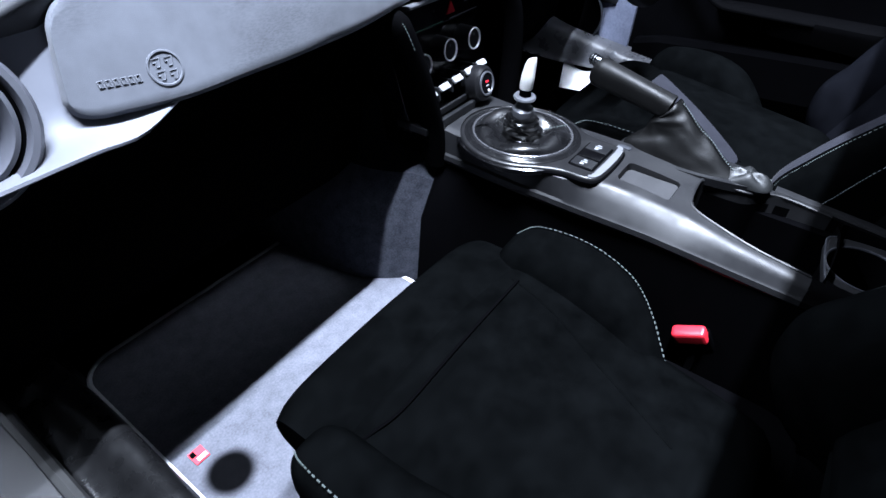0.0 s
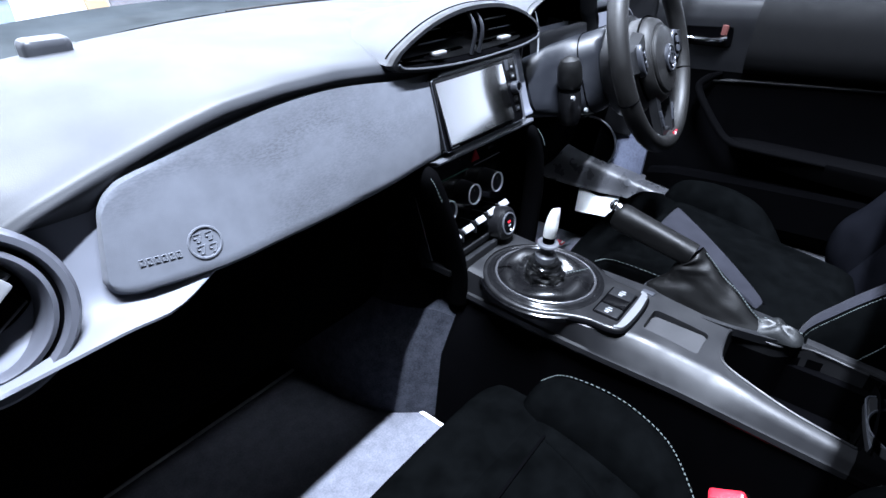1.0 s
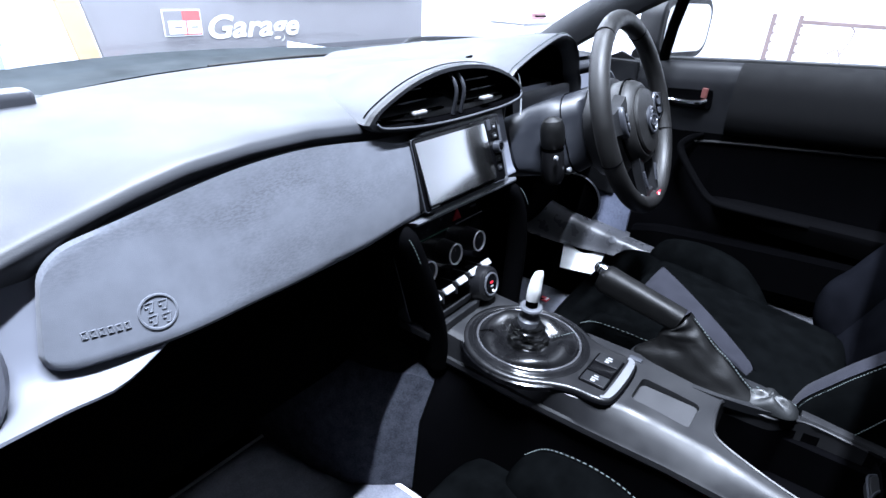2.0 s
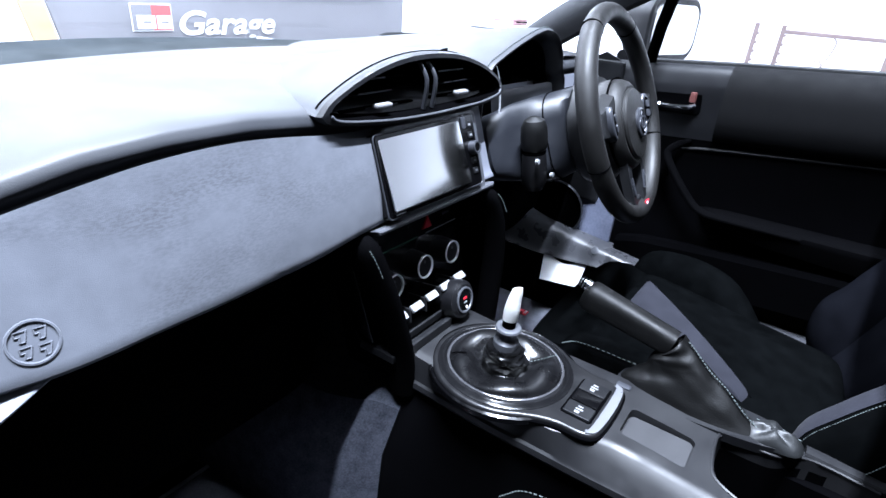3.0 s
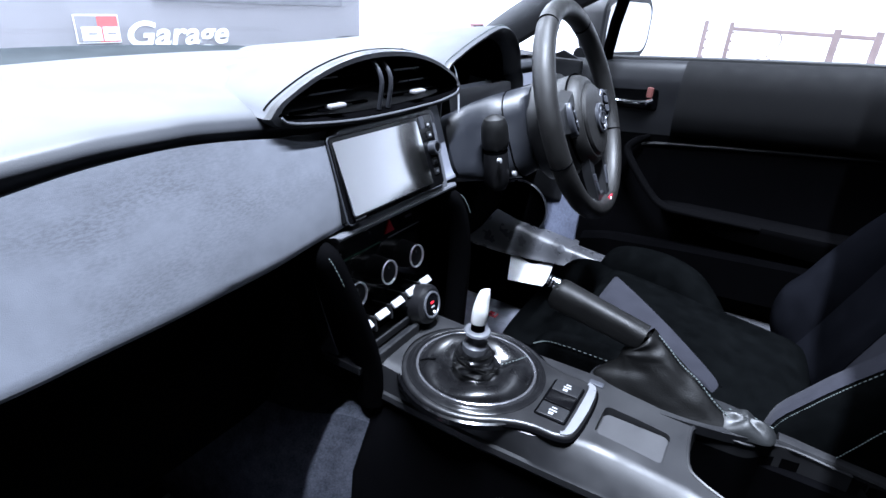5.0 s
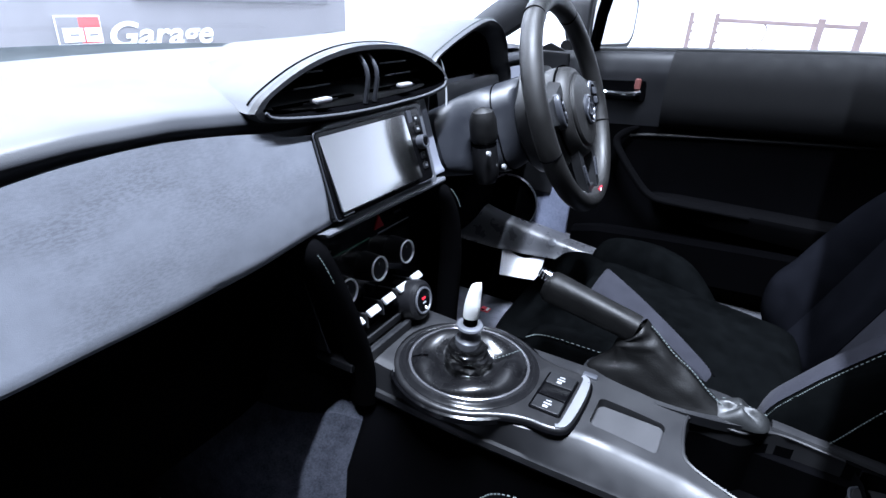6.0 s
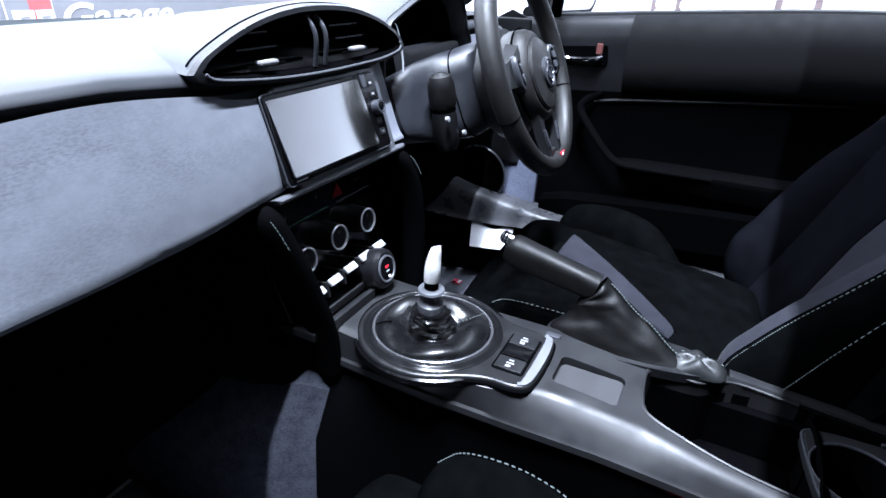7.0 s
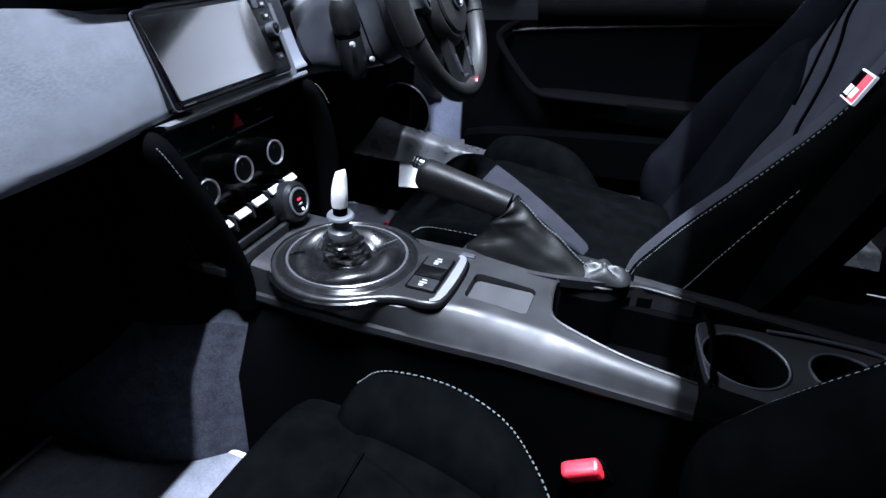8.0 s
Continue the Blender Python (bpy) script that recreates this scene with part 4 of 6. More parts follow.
body = part("body", loft([console_ring(y) for y in np.linspace(-0.0995, 0.47, 40)]), CONSOLE, cons, "satin graphite console shell")
rear = part("rear_body", loft([console_ring(y) for y in np.linspace(-0.55, -0.1, 26)]), ARMSKIN, cons, "black rear console shell")
part("side_rail", loft([[(lerp(XR, y) + a, y, lerp(ZTOP, y) + b) for a, b in ((-0.020, 0.0), (-0.018, 0.0035), (-0.008, 0.0045), (0.001, 0.001), (0.002, -0.012), (-0.006, -0.012))] for y in np.linspace(-0.50, -0.02, 24)]), CONSOLE, cons, "satin graphite side rail")


def prism(poly, z0, z1):
    return loft([[(x, y, z0) for x, y in poly], [(x, y, z1) for x, y in poly]])


tray_poly = rrect(0.054, 0.080, 0.008, cx=0.008, cy=0.133)
bin_ctrl = [(-0.010, 0.060), (0.010, 0.070), (0.060, 0.074), (0.078, 0.066), (0.080, 0.035), (0.084, 0.010), (0.104, -0.014), (0.112, -0.04), (0.112, -0.115), (-0.042, -0.115), (-0.042, -0.09), (-0.037, -0.03), (-0.024, 0.025)]
cups = [(0.042, -0.156, 0.046), (0.055, -0.263, 0.037)]
well = rrect(0.148, 0.30, 0.02, cx=0.038, cy=-0.258)
carve(body, [prism(tray_poly, 0.532, 0.6), prism(bin_ctrl, 0.43, 0.6), loft([[(x, y, z) for x, y in oval(0.098, 0.0995, 48, -0.004, 0.34)] for z in (0.543, 0.6)])])
carve(rear, [prism(bin_ctrl, 0.43, 0.6), prism(well, 0.490, 0.6)] + [loft([[(x, y, z) for x, y in oval(r, r, 40, cx, cy)] for z in (0.42, 0.55)]) for cx, cy, r in cups])
part("tray_mat", prism(rrect(0.050, 0.076, 0.007, cx=0.008, cy=0.133), 0.5322, 0.5345), mat("grey rubber", (0.013, 0.013, 0.0145), 0.6, bump=0.3, bump_scale=900), cons, "grey rubber tray mat")
part("bin_liner", prism(rrect(0.120, 0.165, 0.02, cx=0.042, cy=-0.025), 0.4302, 0.434), BLACK, cons)
rim_path = cr([(-0.042, -0.098)] + bin_ctrl[11:] + bin_ctrl[:8] + [(0.112, -0.098)], 70)
part("bin_rim", tube([(x, y, lerp(ZTOP, y) + 0.0004) for x, y in rim_path], 0.0020, 6), CONSOLE, cons)
bc = np.mean(np.array(bin_ctrl), axis=0)
# lining added in black to stand in for the shade inside the bin
part("bin_lining", loft([[(bc[0] + (x - bc[0]) * 0.972, bc[1] + (y - bc[1]) * 0.975, z) for x, y in cr(bin_ctrl + bin_ctrl[:1], 60)[:-1]] for z in (0.4345, 0.505, 0.512)], True, False), BLACK, cons, "bin lining blackened for shade")
part("bin_peg", tube([(-0.0225, 0.022, 0.515), (-0.020, 0.022, 0.530)], 0.0012, 5), SILVER, cons)
cup_outline = cr([(-0.034, -0.165), (-0.030, -0.138), (-0.012, -0.119), (0.024, -0.111), (0.063, -0.1065), (0.090, -0.106), (0.101, -0.118), (0.108, -0.16), (0.109, -0.30), (0.10, -0.395), (0.04, -0.402), (-0.02, -0.40), (-0.033, -0.36), (-0.034, -0.26), (-0.034, -0.165)], 70)[:-1]
cup = part("cup_holder", plate([tuple(p) for p in cup_outline], 0.014, Matrix.Translation((0, 0, 0.5025)), 0.004, 3), CONSOLE, cons, "dark graphite cup holder insert")
carve(cup, [loft([[(x, y, z) for x, y in oval(r, r, 40, cx, cy)] for z in (0.40, 0.55)]) for cx, cy, r in cups])
for cx, cy, r in cups:
    part("cup_rim", lathe([(r + 0.0025, -0.001), (r + 0.0022, 0.0014), (r + 0.0008, 0.0020), (r - 0.0006, 0.001), (r - 0.001, -0.006)], Matrix.Translation((cx, cy, 0.5025)), 56, caps=False), VENTRING, cup, "bright-edged cup rim")
    part("cup_wall", lathe([(r - 0.0012, 0.012), (r - 0.004, -0.06), (r - 0.008, -0.068), (0.001, -0.068)], Matrix.Translation((cx, cy, 0.49)), 40, caps=False), BLACK, cup)
part("front_lip", tube([(p[0], p[1], 0.5015) for p in cr([(-0.034, -0.160), (-0.030, -0.138), (-0.012, -0.119), (0.024, -0.111), (0.063, -0.1065), (0.090, -0.106), (0.101, -0.118)], 30)], 0.0018, 8), VENTRING, cup, "bright front lip")
part("divider_lip", tube(cr([(0.106, -0.185, 0.506), (0.110, -0.24, 0.507), (0.108, -0.30, 0.506), (0.090, -0.33, 0.5045)], 16), 0.0024, 8), VENTRING, cup)
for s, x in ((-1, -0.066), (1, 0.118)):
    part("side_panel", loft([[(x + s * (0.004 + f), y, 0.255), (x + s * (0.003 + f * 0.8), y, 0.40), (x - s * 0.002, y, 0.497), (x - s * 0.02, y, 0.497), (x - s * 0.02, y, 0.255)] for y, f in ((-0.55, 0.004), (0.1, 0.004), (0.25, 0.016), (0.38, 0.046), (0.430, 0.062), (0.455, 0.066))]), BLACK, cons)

# gear lever bezel, switch plate, gaiter and lever
GC = (-0.004, 0.340)
gear = thing("gear_lever", "gear lever without knob, top wrapped in white plastic", "gear lever", (GC[0], GC[1], 0.54))
GM = Matrix.Translation((GC[0], GC[1], 0.548))
part("bezel", lathe([(0.0960, -0.004), (0.0950, 0.003), (0.0930, 0.0062), (0.0910, 0.0070), (0.0895, 0.0085), (0.0870, 0.0102), (0.0840, 0.0085), (0.0815, 0.004), (0.080, -0.005)], GM, 72, sx=0.97, caps=False), PIANO, gear, "polished graphite bezel ring")
part("base_ring", lathe([(0.1065, -0.006), (0.1055, 0.0005), (0.1025, 0.002), (0.096, -0.004)], GM, 72, sx=0.97, caps=False), GLOSS, gear)
part("chrome_ring", lathe([(0.0815, 0.004), (0.0805, 0.0095), (0.0790, 0.0102), (0.0772, 0.0095), (0.0765, 0.003)], GM, 72, sx=0.97, caps=False), RINGMETAL, gear, "bright inner ring")
lean = Vector((-0.016, -0.002, 0.0))
rings = []
prof = [(0.0775, 0.003), (0.074, 0.010), (0.067, 0.0155), (0.058, 0.0165), (0.049, 0.0135), (0.041, 0.008), (0.0345, 0.0055), (0.0305, 0.008), (0.0290, 0.013), (0.0300, 0.018), (0.0275, 0.022), (0.0285, 0.027), (0.0255, 0.031), (0.0262, 0.036), (0.0225, 0.040), (0.0228, 0.044), (0.0180, 0.049), (0.0165, 0.051)]
prof = cr(prof, 44)
for k, (r, z) in enumerate(prof):
    ringp = []
    t = min(1, max(0, (z - 0.004) / 0.046))
    q = math.sin(math.pi * min(1, k / 18.0))
    b = max(0.0, min(1.0, (k - 17) / 6)) * max(0.0, (43 - k) / 20)
    for i in range(72):
        a = 2 * math.pi * i / 72
        # slack leather: a deep fold running away from the boot and soft swells round it
        fold = -0.0070 * math.exp(-((a - 5.8 + 0.012 * k) / 0.34) ** 2) + 0.0045 * math.exp(-((a - 5.2 + 0.006 * k) / 0.40) ** 2)
        fold += 0.0040 * math.sin(2 * a - 0.6) + 0.0022 * math.sin(5 * a + 2 + 0.06 * k)
        rr_ = r * (1 + b * (0.09 * math.sin(3 * a + 0.5 * k) + 0.05 * math.sin(7 * a - 0.35 * k)) + 0.05 * q * math.sin(2 * a + 0.9))
        ringp.append((GC[0] + lean.x * t + rr_ * math.cos(a) * 0.97, GC[1] + lean.y * t + rr_ * math.sin(a), 0.548 + z + fold * q + 0.0012 * b * math.sin(4 * a + 0.8 * k)))
    rings.append(ringp)
part("gaiter", loft(rings, True, False), mat("soft black leather", (0.0032, 0.0032, 0.0036), 0.30, bump=0.15, bump_scale=450, vary=0.2, spec=0.5), gear, "creased black leather gaiter", sharp=60)
top = Vector((GC[0] + lean.x, GC[1] + lean.y, 0.548))
TM = Matrix.Translation(top) @ pose(0, 0, 0, 3, -2)
part("collar", lathe([(0.0165, 0.046), (0.0170, 0.051), (0.0165, 0.057), (0.0125, 0.060), (0.010, 0.064), (0.010, 0.074)], TM, 32, caps=False), GREYTRIM, gear, "grey collar")
part("reverse_ring", lathe([(0.010, 0.072), (0.0155, 0.073), (0.0170, 0.0755), (0.0158, 0.078), (0.012, 0.0790), (0.008, 0.0790)], TM, 36, caps=False), GREYTRIM, gear, "silver reverse lift ring")
part("rod", lathe([(0.0088, 0.076), (0.0088, 0.098), (0.008, 0.099), (0.0, 0.099)], TM, 24), BLACK, gear)
rings = []
for k, z in enumerate(np.linspace(0.090, 0.134, 12)):
    t = k / 11
    r = (0.0097 + 0.0008 * math.sin(5 * t) - 0.0015 * t) * (1 if t < 0.85 else 1 - 1.6 * (t - 0.85))
    rings.append([TM @ Vector((r * math.cos(a) * (1 + 0.06 * math.sin(3 * a + 6 * t)) + 0.006 * t * t, r * math.sin(a), z + 0.003 * math.cos(a + 2) * (t > 0.8))) for a in np.linspace(0, 2 * math.pi, 20, endpoint=False)])
part("wrapping", loft(rings), WHITEPL, gear, "white plastic wrapping")
stitches([(GC[0] + 0.010, GC[1] - 0.032, 0.566), (GC[0] + 0.030, GC[1] - 0.044, 0.5665), (GC[0] + 0.050, GC[1] - 0.052, 0.5645)], 9, gear, 0.0030)
part("seam_line", tube(cr([(GC[0] - 0.030, GC[1] + 0.045, 0.566), (GC[0] - 0.034, GC[1] + 0.056, 0.564), (GC[0] - 0.036, GC[1] + 0.066, 0.558)], 8), 0.0009, 5), BLACK, gear)

sp = thing("seat_heater_switches", "pair of dark push switches with white marks", "switch", (0, 0.22, 0.54))
key = [(GC[0] + 0.1005 * 0.97 * math.cos(radians(a)), GC[1] + 0.1005 * math.sin(radians(a))) for a in range(-38, 219, 8)]
key += [tuple(p) for p in cr([(-0.0740, 0.266), (-0.0665, 0.250), (-0.0620, 0.232), (-0.0610, 0.208), (-0.054, 0.192), (-0.035, 0.1865), (0.0, 0.185), (0.033, 0.1865), (0.051, 0.192), (0.0575, 0.208), (0.0580, 0.232), (0.0610, 0.250), (0.0668, 0.266)], 40)]
collar = part("plate", plate(key, 0.010, Matrix.Translation((0, 0, 0.5535)), 0.0045, 3), SURROUND, sp, "dark graphite keyhole-shaped surround")
carve(collar, [loft([[(x, y, z) for x, y in oval(0.0935 * 0.97, 0.0935, 64, *GC)] for z in (0.53, 0.57)])])
part("plate_gap", tube([(x, y, 0.5455) for x, y in key], 0.0030, 6, True), BLACK, sp, "dark gap round the surround")
part("frame_strip", prism([tuple(p) for p in cr([(-0.0575, 0.202), (-0.051, 0.1925), (-0.034, 0.1885), (0.0, 0.187), (0.032, 0.1885), (0.049, 0.1925), (0.0545, 0.202)], 22)] + [tuple(p) for p in cr([(0.049, 0.2035), (0.043, 0.1995), (0.0, 0.1985), (-0.046, 0.1995), (-0.052, 0.2035)], 14)], 0.549, 0.5546), STRIP, sp, "bright silver strip")
part("well", prism(rrect(0.078, 0.040, 0.004, cx=-0.002, cy=0.222), 0.549, 0.5542), BLACK, sp)
for k, x in enumerate((-0.027, -0.001, 0.024)):
    b = part("switch", rbox((x, 0.222, 0.5538), (0.0243, 0.035, 0.006), 0.0022), GLOSS if k == 1 else PLASTIC, sp)
    if k != 1:
        part("switch_mark", rbox((x - 0.0062, 0.223, 0.5570), (0.0042, 0.0060, 0.0006), 0), SILVER, b)
        part("switch_mark", rbox((x - 0.0005, 0.222, 0.5570), (0.0024, 0.0095, 0.0006), 0), SILVER, b)
        part("switch_mark", rbox((x + 0.0048, 0.222, 0.5570), (0.0020, 0.0065, 0.0006), 0), SILVER, b)

# ---- handbrake ----
TAIL = mat("soft grey leather", (0.0085, 0.009, 0.0093), 0.46, bump=0.3, bump_scale=350, vary=0.3, spec=0.3)
hb = thing("handbrake", "black leather handbrake lever with gathered gaiter", "handbrake", (0.1, 0.1, 0.54))
tip, knee = Vector((0.119, 0.288, 0.636)), Vector((0.118, 0.158, 0.606))
ax = (tip - knee).normalized()
side_ = ax.cross(Vector((0, 0, 1))).normalized()
up_g = side_.cross(ax).normalized()
rings = []
for k in range(20):
    t = k / 19
    w = 0.0175 + 0.0030 * t - 0.0012 * math.sin(math.pi * t) - 0.006 * max(0, (t - 0.94) / 0.06)
    h = 0.0180 + 0.0045 * t - 0.007 * max(0, (t - 0.94) / 0.06)
    c = knee.lerp(tip, t)
    rings.append([c + side_ * (w * math.copysign(abs(math.cos(a)) ** 0.75, math.cos(a))) + up_g * (h * math.copysign(abs(math.sin(a)) ** 0.75, math.sin(a)) - 0.003 * t) for a in np.linspace(0, 2 * math.pi, 30, endpoint=False)])
part("grip", loft(rings), GRIP, hb, "worn black leather grip", sharp=50)
tb = tip + up_g * 0.010
part("release_button", tube([tb - ax * 0.004, tb + ax * 0.006, tb + ax * 0.012, tb + ax * 0.014], 0.0085, 16, taper=[1, 1, 0.9, 0.55]), CHROME, hb, "bright release button")
for k in (0.003, 0.0075):
    part("button_rib", tube([tb + ax * k, tb + ax * (k + 0.002)], 0.0090, 16), BLACK, hb)
rings = []
for k in range(60):
    t = k / 59
    up_ = 1 - t
    yf = 0.163 + 0.045 * t ** 0.8 + 0.004 * math.sin(9 * t) * (t < 0.95)
    yr = 0.148 - 0.118 * t ** 1.05
    zf, zr = 0.596 - 0.058 * t, 0.622 - 0.082 * t
    w = 0.0185 + 0.007 * t + 0.0030 * math.sin(34 * t) * max(0, 1 - 3.0 * t) + 0.002 * math.sin(3.0 * t * math.pi) * up_
    c = np.array([0.118 - 0.018 * t, (yf + yr) / 2, (zf + zr) / 2])
    ringp = []
    for i in range(44):
        a = 2 * math.pi * i / 44
        f = 1 + (0.055 * math.sin(3 * a + 7 * t) + 0.03 * math.sin(8 * a - 13 * t)) * math.sin(math.pi * t) ** 0.7
        sa = math.sin(a)
        sq = math.copysign(abs(sa) ** 0.8, sa)
        ringp.append((c[0] + w * f * math.cos(a), c[1] + (yf - yr) / 2 * sq, c[2] + (zf - zr) / 2 * sq + 0.0018 * math.sin(4 * a + 14 * t) * math.sin(math.pi * t)))
    rings.append(ringp)
part("gaiter", loft(rings, True, False), GRIP, hb, "gathered black leather gaiter", sharp=60)
stitches([(r[33][0] - 0.004, r[33][1] - 0.002, r[33][2] + 0.002) for r in rings[3:57:3]], 28, hb, 0.004)
part("gaiter_plate", prism(cr([(0.064, 0.205), (0.100, 0.212), (0.130, 0.195), (0.138, 0.12), (0.136, 0.03), (0.115, -0.002), (0.088, 0.005), (0.072, 0.06), (0.064, 0.14), (0.064, 0.205)], 40)[:-1], 0.528, 0.5405), PLASTIC, hb)
part("gaiter_tail", loft([[(0.104 + r * math.cos(a) * (1 + 0.10 * math.sin(3 * a + 40 * r)), 0.020 + r * 1.55 * math.sin(a), z + 0.0042 * math.sin(4 * a + 1.2) * (0.3 + 0.7 * math.sin(math.pi * r / 0.024)) * (z > 0.539)) for a in np.linspace(0, 2 * math.pi, 40, endpoint=False)] for r, z in ((0.0235, 0.536), (0.0225, 0.541), (0.019, 0.546), (0.0145, 0.550), (0.009, 0.552), (0.003, 0.5525))]), TAIL, hb, "crumpled soft leather end", sharp=70)
stitches([(0.122, 0.040, 0.5445), (0.124, 0.015, 0.5440), (0.116, -0.010, 0.5440)], 9, hb, 0.003)
part("plate_clip", rbox((0.068, 0.196, 0.545), (0.011, 0.020, 0.007), 0.003), VENTRING, hb, "grey folded clip")

# ---- steering wheel, column and instruments ----
WC, WT = Vector((0.355, 0.359, 0.842)), radians(21)
WM = frame_of(WC, (math.cos(radians(2.5)), math.sin(radians(2.5)), 0), (-math.sin(radians(2.5)) * math.sin(WT), math.sin(WT), math.cos(WT)))
wheel = thing("steering_wheel", "black leather steering wheel with grey airbag cover", "steering wheel", tuple(WC))
RR = 0.1635
rim = [WM @ Vector((RR * math.cos(a), RR * math.sin(a), 0)) for a in np.linspace(0, 2 * math.pi, 96, endpoint=False)]
part("rim", tube(rim, 0.0165, 18, True, up=(WM.to_3x3() @ Vector((0, 0, 1))), flat=0.95), WHEELSKIN, wheel, "black leather rim")
for a in (radians(58), radians(122), radians(-20), radians(200)):
    part("rim_seam", tube([WM @ Vector(((RR + 0.0166 * math.cos(b)) * math.cos(a), (RR + 0.0166 * math.cos(b)) * math.sin(a), 0.0160 * math.sin(b))) for b in np.linspace(0, 2 * math.pi, 18, endpoint=False)], 0.0011, 5, True), BLACK, wheel)
HM = WM @ Matrix.Translation((0, -0.016, 0))
part("hub", lathe([(0.070, -0.080), (0.086, -0.066), (0.089, -0.045), (0.086, -0.030), (0.078, -0.026)], HM, 44, caps=False), PLASTIC, wheel, "dark grey hub")
part("airbag_cover", lathe([(0.077, -0.034), (0.0775, -0.014), (0.075, 0.002), (0.070, 0.011), (0.063, 0.0155), (0.058, 0.0150)], HM, 48, caps=False), WHEELSKIN, wheel, "dark grey airbag cover")
part("cover_face", lathe([(0.0585, 0.0130), (0.0580, 0.0175), (0.0550, 0.0205), (0.040, 0.0235), (0.02, 0.0250), (0.0, 0.0255)], HM, 48), WHEELSKIN, wheel, "round raised cover face")
part("cover_groove", lathe([(0.0790, -0.006), (0.0770, -0.004), (0.0790, -0.002)], HM, 48, caps=False), BLACK, wheel)
em = part("emblem", lathe([(0.024, 0.022), (0.024, 0.0285), (0.021, 0.030), (0.019, 0.028), (0.0, 0.0285)], WM @ Matrix.Translation((0, -0.016, 0.0)), 36), VENTRING, wheel, "round grey emblem")
bm = tube([WM @ Vector((0.019 * math.cos(a), -0.016 + 0.009 * math.sin(a), 0.0295)) for a in np.linspace(0, 2 * math.pi, 30, endpoint=False)], 0.0016, 6, True)
tube([WM @ Vector((0.008 * math.cos(a), -0.016 + 0.017 * math.sin(a), 0.0295)) for a in np.linspace(0, 2 * math.pi, 30, endpoint=False)], 0.0016, 6, True, bm=bm)
part("emblem_rings", bm, VENTRING, em)
for s in (-1, 1):
    part("spoke", loft([[WM @ Vector((s * x, yy + w, zz)) for w, zz in ((-h, -0.010), (-h * 0.8, 0.008), (h * 0.8, 0.008), (h, -0.010), (h * 0.6, -0.02), (-h * 0.6, -0.02))] for x, yy, h in ((0.060, 0.005, 0.040), (0.095, 0.002, 0.028), (0.130, 0.0, 0.022), (0.162, 0.0, 0.024))]), DOORTRIM, wheel)
    PM = WM @ Matrix.Translation((s * 0.094, -0.002, 0.014)) @ pose(0, 0, 0, 0, -s * 12, -s * 8)
    pod = part("switch_pod", plate(oval(0.0145, 0.027, 32), 0.012, PM, 0.004, 3), VENTRING, wheel, "silver grey switch pod")
    part("pod_well", plate(oval(0.0095, 0.020, 28), 0.004, PM @ Matrix.Translation((0, 0, 0.0012)), 0.001), BLACK, pod)
    part("pod_button", plate(rrect(0.012, 0.012, 0.003, cy=0.008), 0.004, PM @ Matrix.Translation((0, 0, 0.0032)), 0.001), VENTRING, pod)
    part("pod_button", plate(rrect(0.012, 0.012, 0.003, cy=-0.008), 0.004, PM @ Matrix.Translation((0, 0, 0.0032)), 0.001), VENTRING, pod)
    part("lower_spoke", loft([[WM @ Vector((s * x + w, yy, zz)) for w, zz in ((-h, -0.006), (-h * 0.7, 0.008), (h * 0.7, 0.008), (h, -0.006))] for x, yy, h in ((0.034, -0.070, 0.016), (0.036, -0.10, 0.012), (0.030, -0.130, 0.012), (0.026, -0.158, 0.014))]), PLASTIC, wheel, "dark lower spoke")
    part("spoke_inlay", loft([[WM @ Vector((s * x + w, yy, zz)) for w, zz in ((-h, 0.0075), (-h * 0.7, 0.0105), (h * 0.7, 0.0105), (h, 0.0075))] for x, yy, h in ((0.036, -0.100, 0.004), (0.033, -0.115, 0.006), (0.029, -0.130, 0.004))]), VENTRING, wheel, "silver spoke inlay")
part("lower_bridge", rbox((0, -0.150, -0.004), (0.085, 0.022, 0.016), 0.006, WM, 3), PLASTIC, wheel)
tag = part("wheel_badge", rbox((0.018, -0.1555, 0.0125), (0.022, 0.010, 0.003), 0.001, WM), RED, wheel, "small red and white badge")
part("badge_mark", rbox((0.014, -0.1555, 0.0142), (0.007, 0.006, 0.001), 0.0003, WM), WHITEMARK, tag)

col = thing("column_shroud", "dark grey steering column shroud with a stalk", "steering column", (0.355, 0.5, 0.75))
CMX = WM
rings = []
for d, w, h, dz in ((-0.062, 0.072, 0.062, 0.0), (-0.075, 0.084, 0.068, -0.004), (-0.10, 0.094, 0.072, -0.008), (-0.120, 0.110, 0.070, -0.006), (-0.138, 0.152, 0.064, -0.002), (-0.155, 0.186, 0.056, 0.0), (-0.185, 0.190, 0.052, 0.0)):
    rings.append([CMX @ Vector((x, y + dz, d)) for x, y in rrect(2 * w, 2 * h, 0.040, 7)])
part("shroud", loft(rings), SHROUD, col, "blue grey shroud", sharp=50)
part("shroud_seam", tube([CMX @ Vector((x, y, -0.0985)) for x, y in rrect(0.1884, 0.1444, 0.0402, 7, 0, -0.008)], 0.0012, 5, True), BLACK, col, "parting line")
SM = Matrix.Translation((0.222, 0.440, 0.735)) @ pose(0, 0, 0, -6, -6, 0)
part("stalk_end", lathe([(0.017, 0.055), (0.0205, 0.060), (0.0215, 0.075), (0.0205, 0.092), (0.016, 0.103), (0.007, 0.108), (0.0, 0.109)], SM, 28), LEATHER, col, "black stalk barrel")
part("stalk_stem", lathe([(0.014, -0.010), (0.0195, 0.0), (0.0205, 0.020), (0.0195, 0.045), (0.0175, 0.056)], SM, 26), KNOBSKIN, col, "black stalk stem")
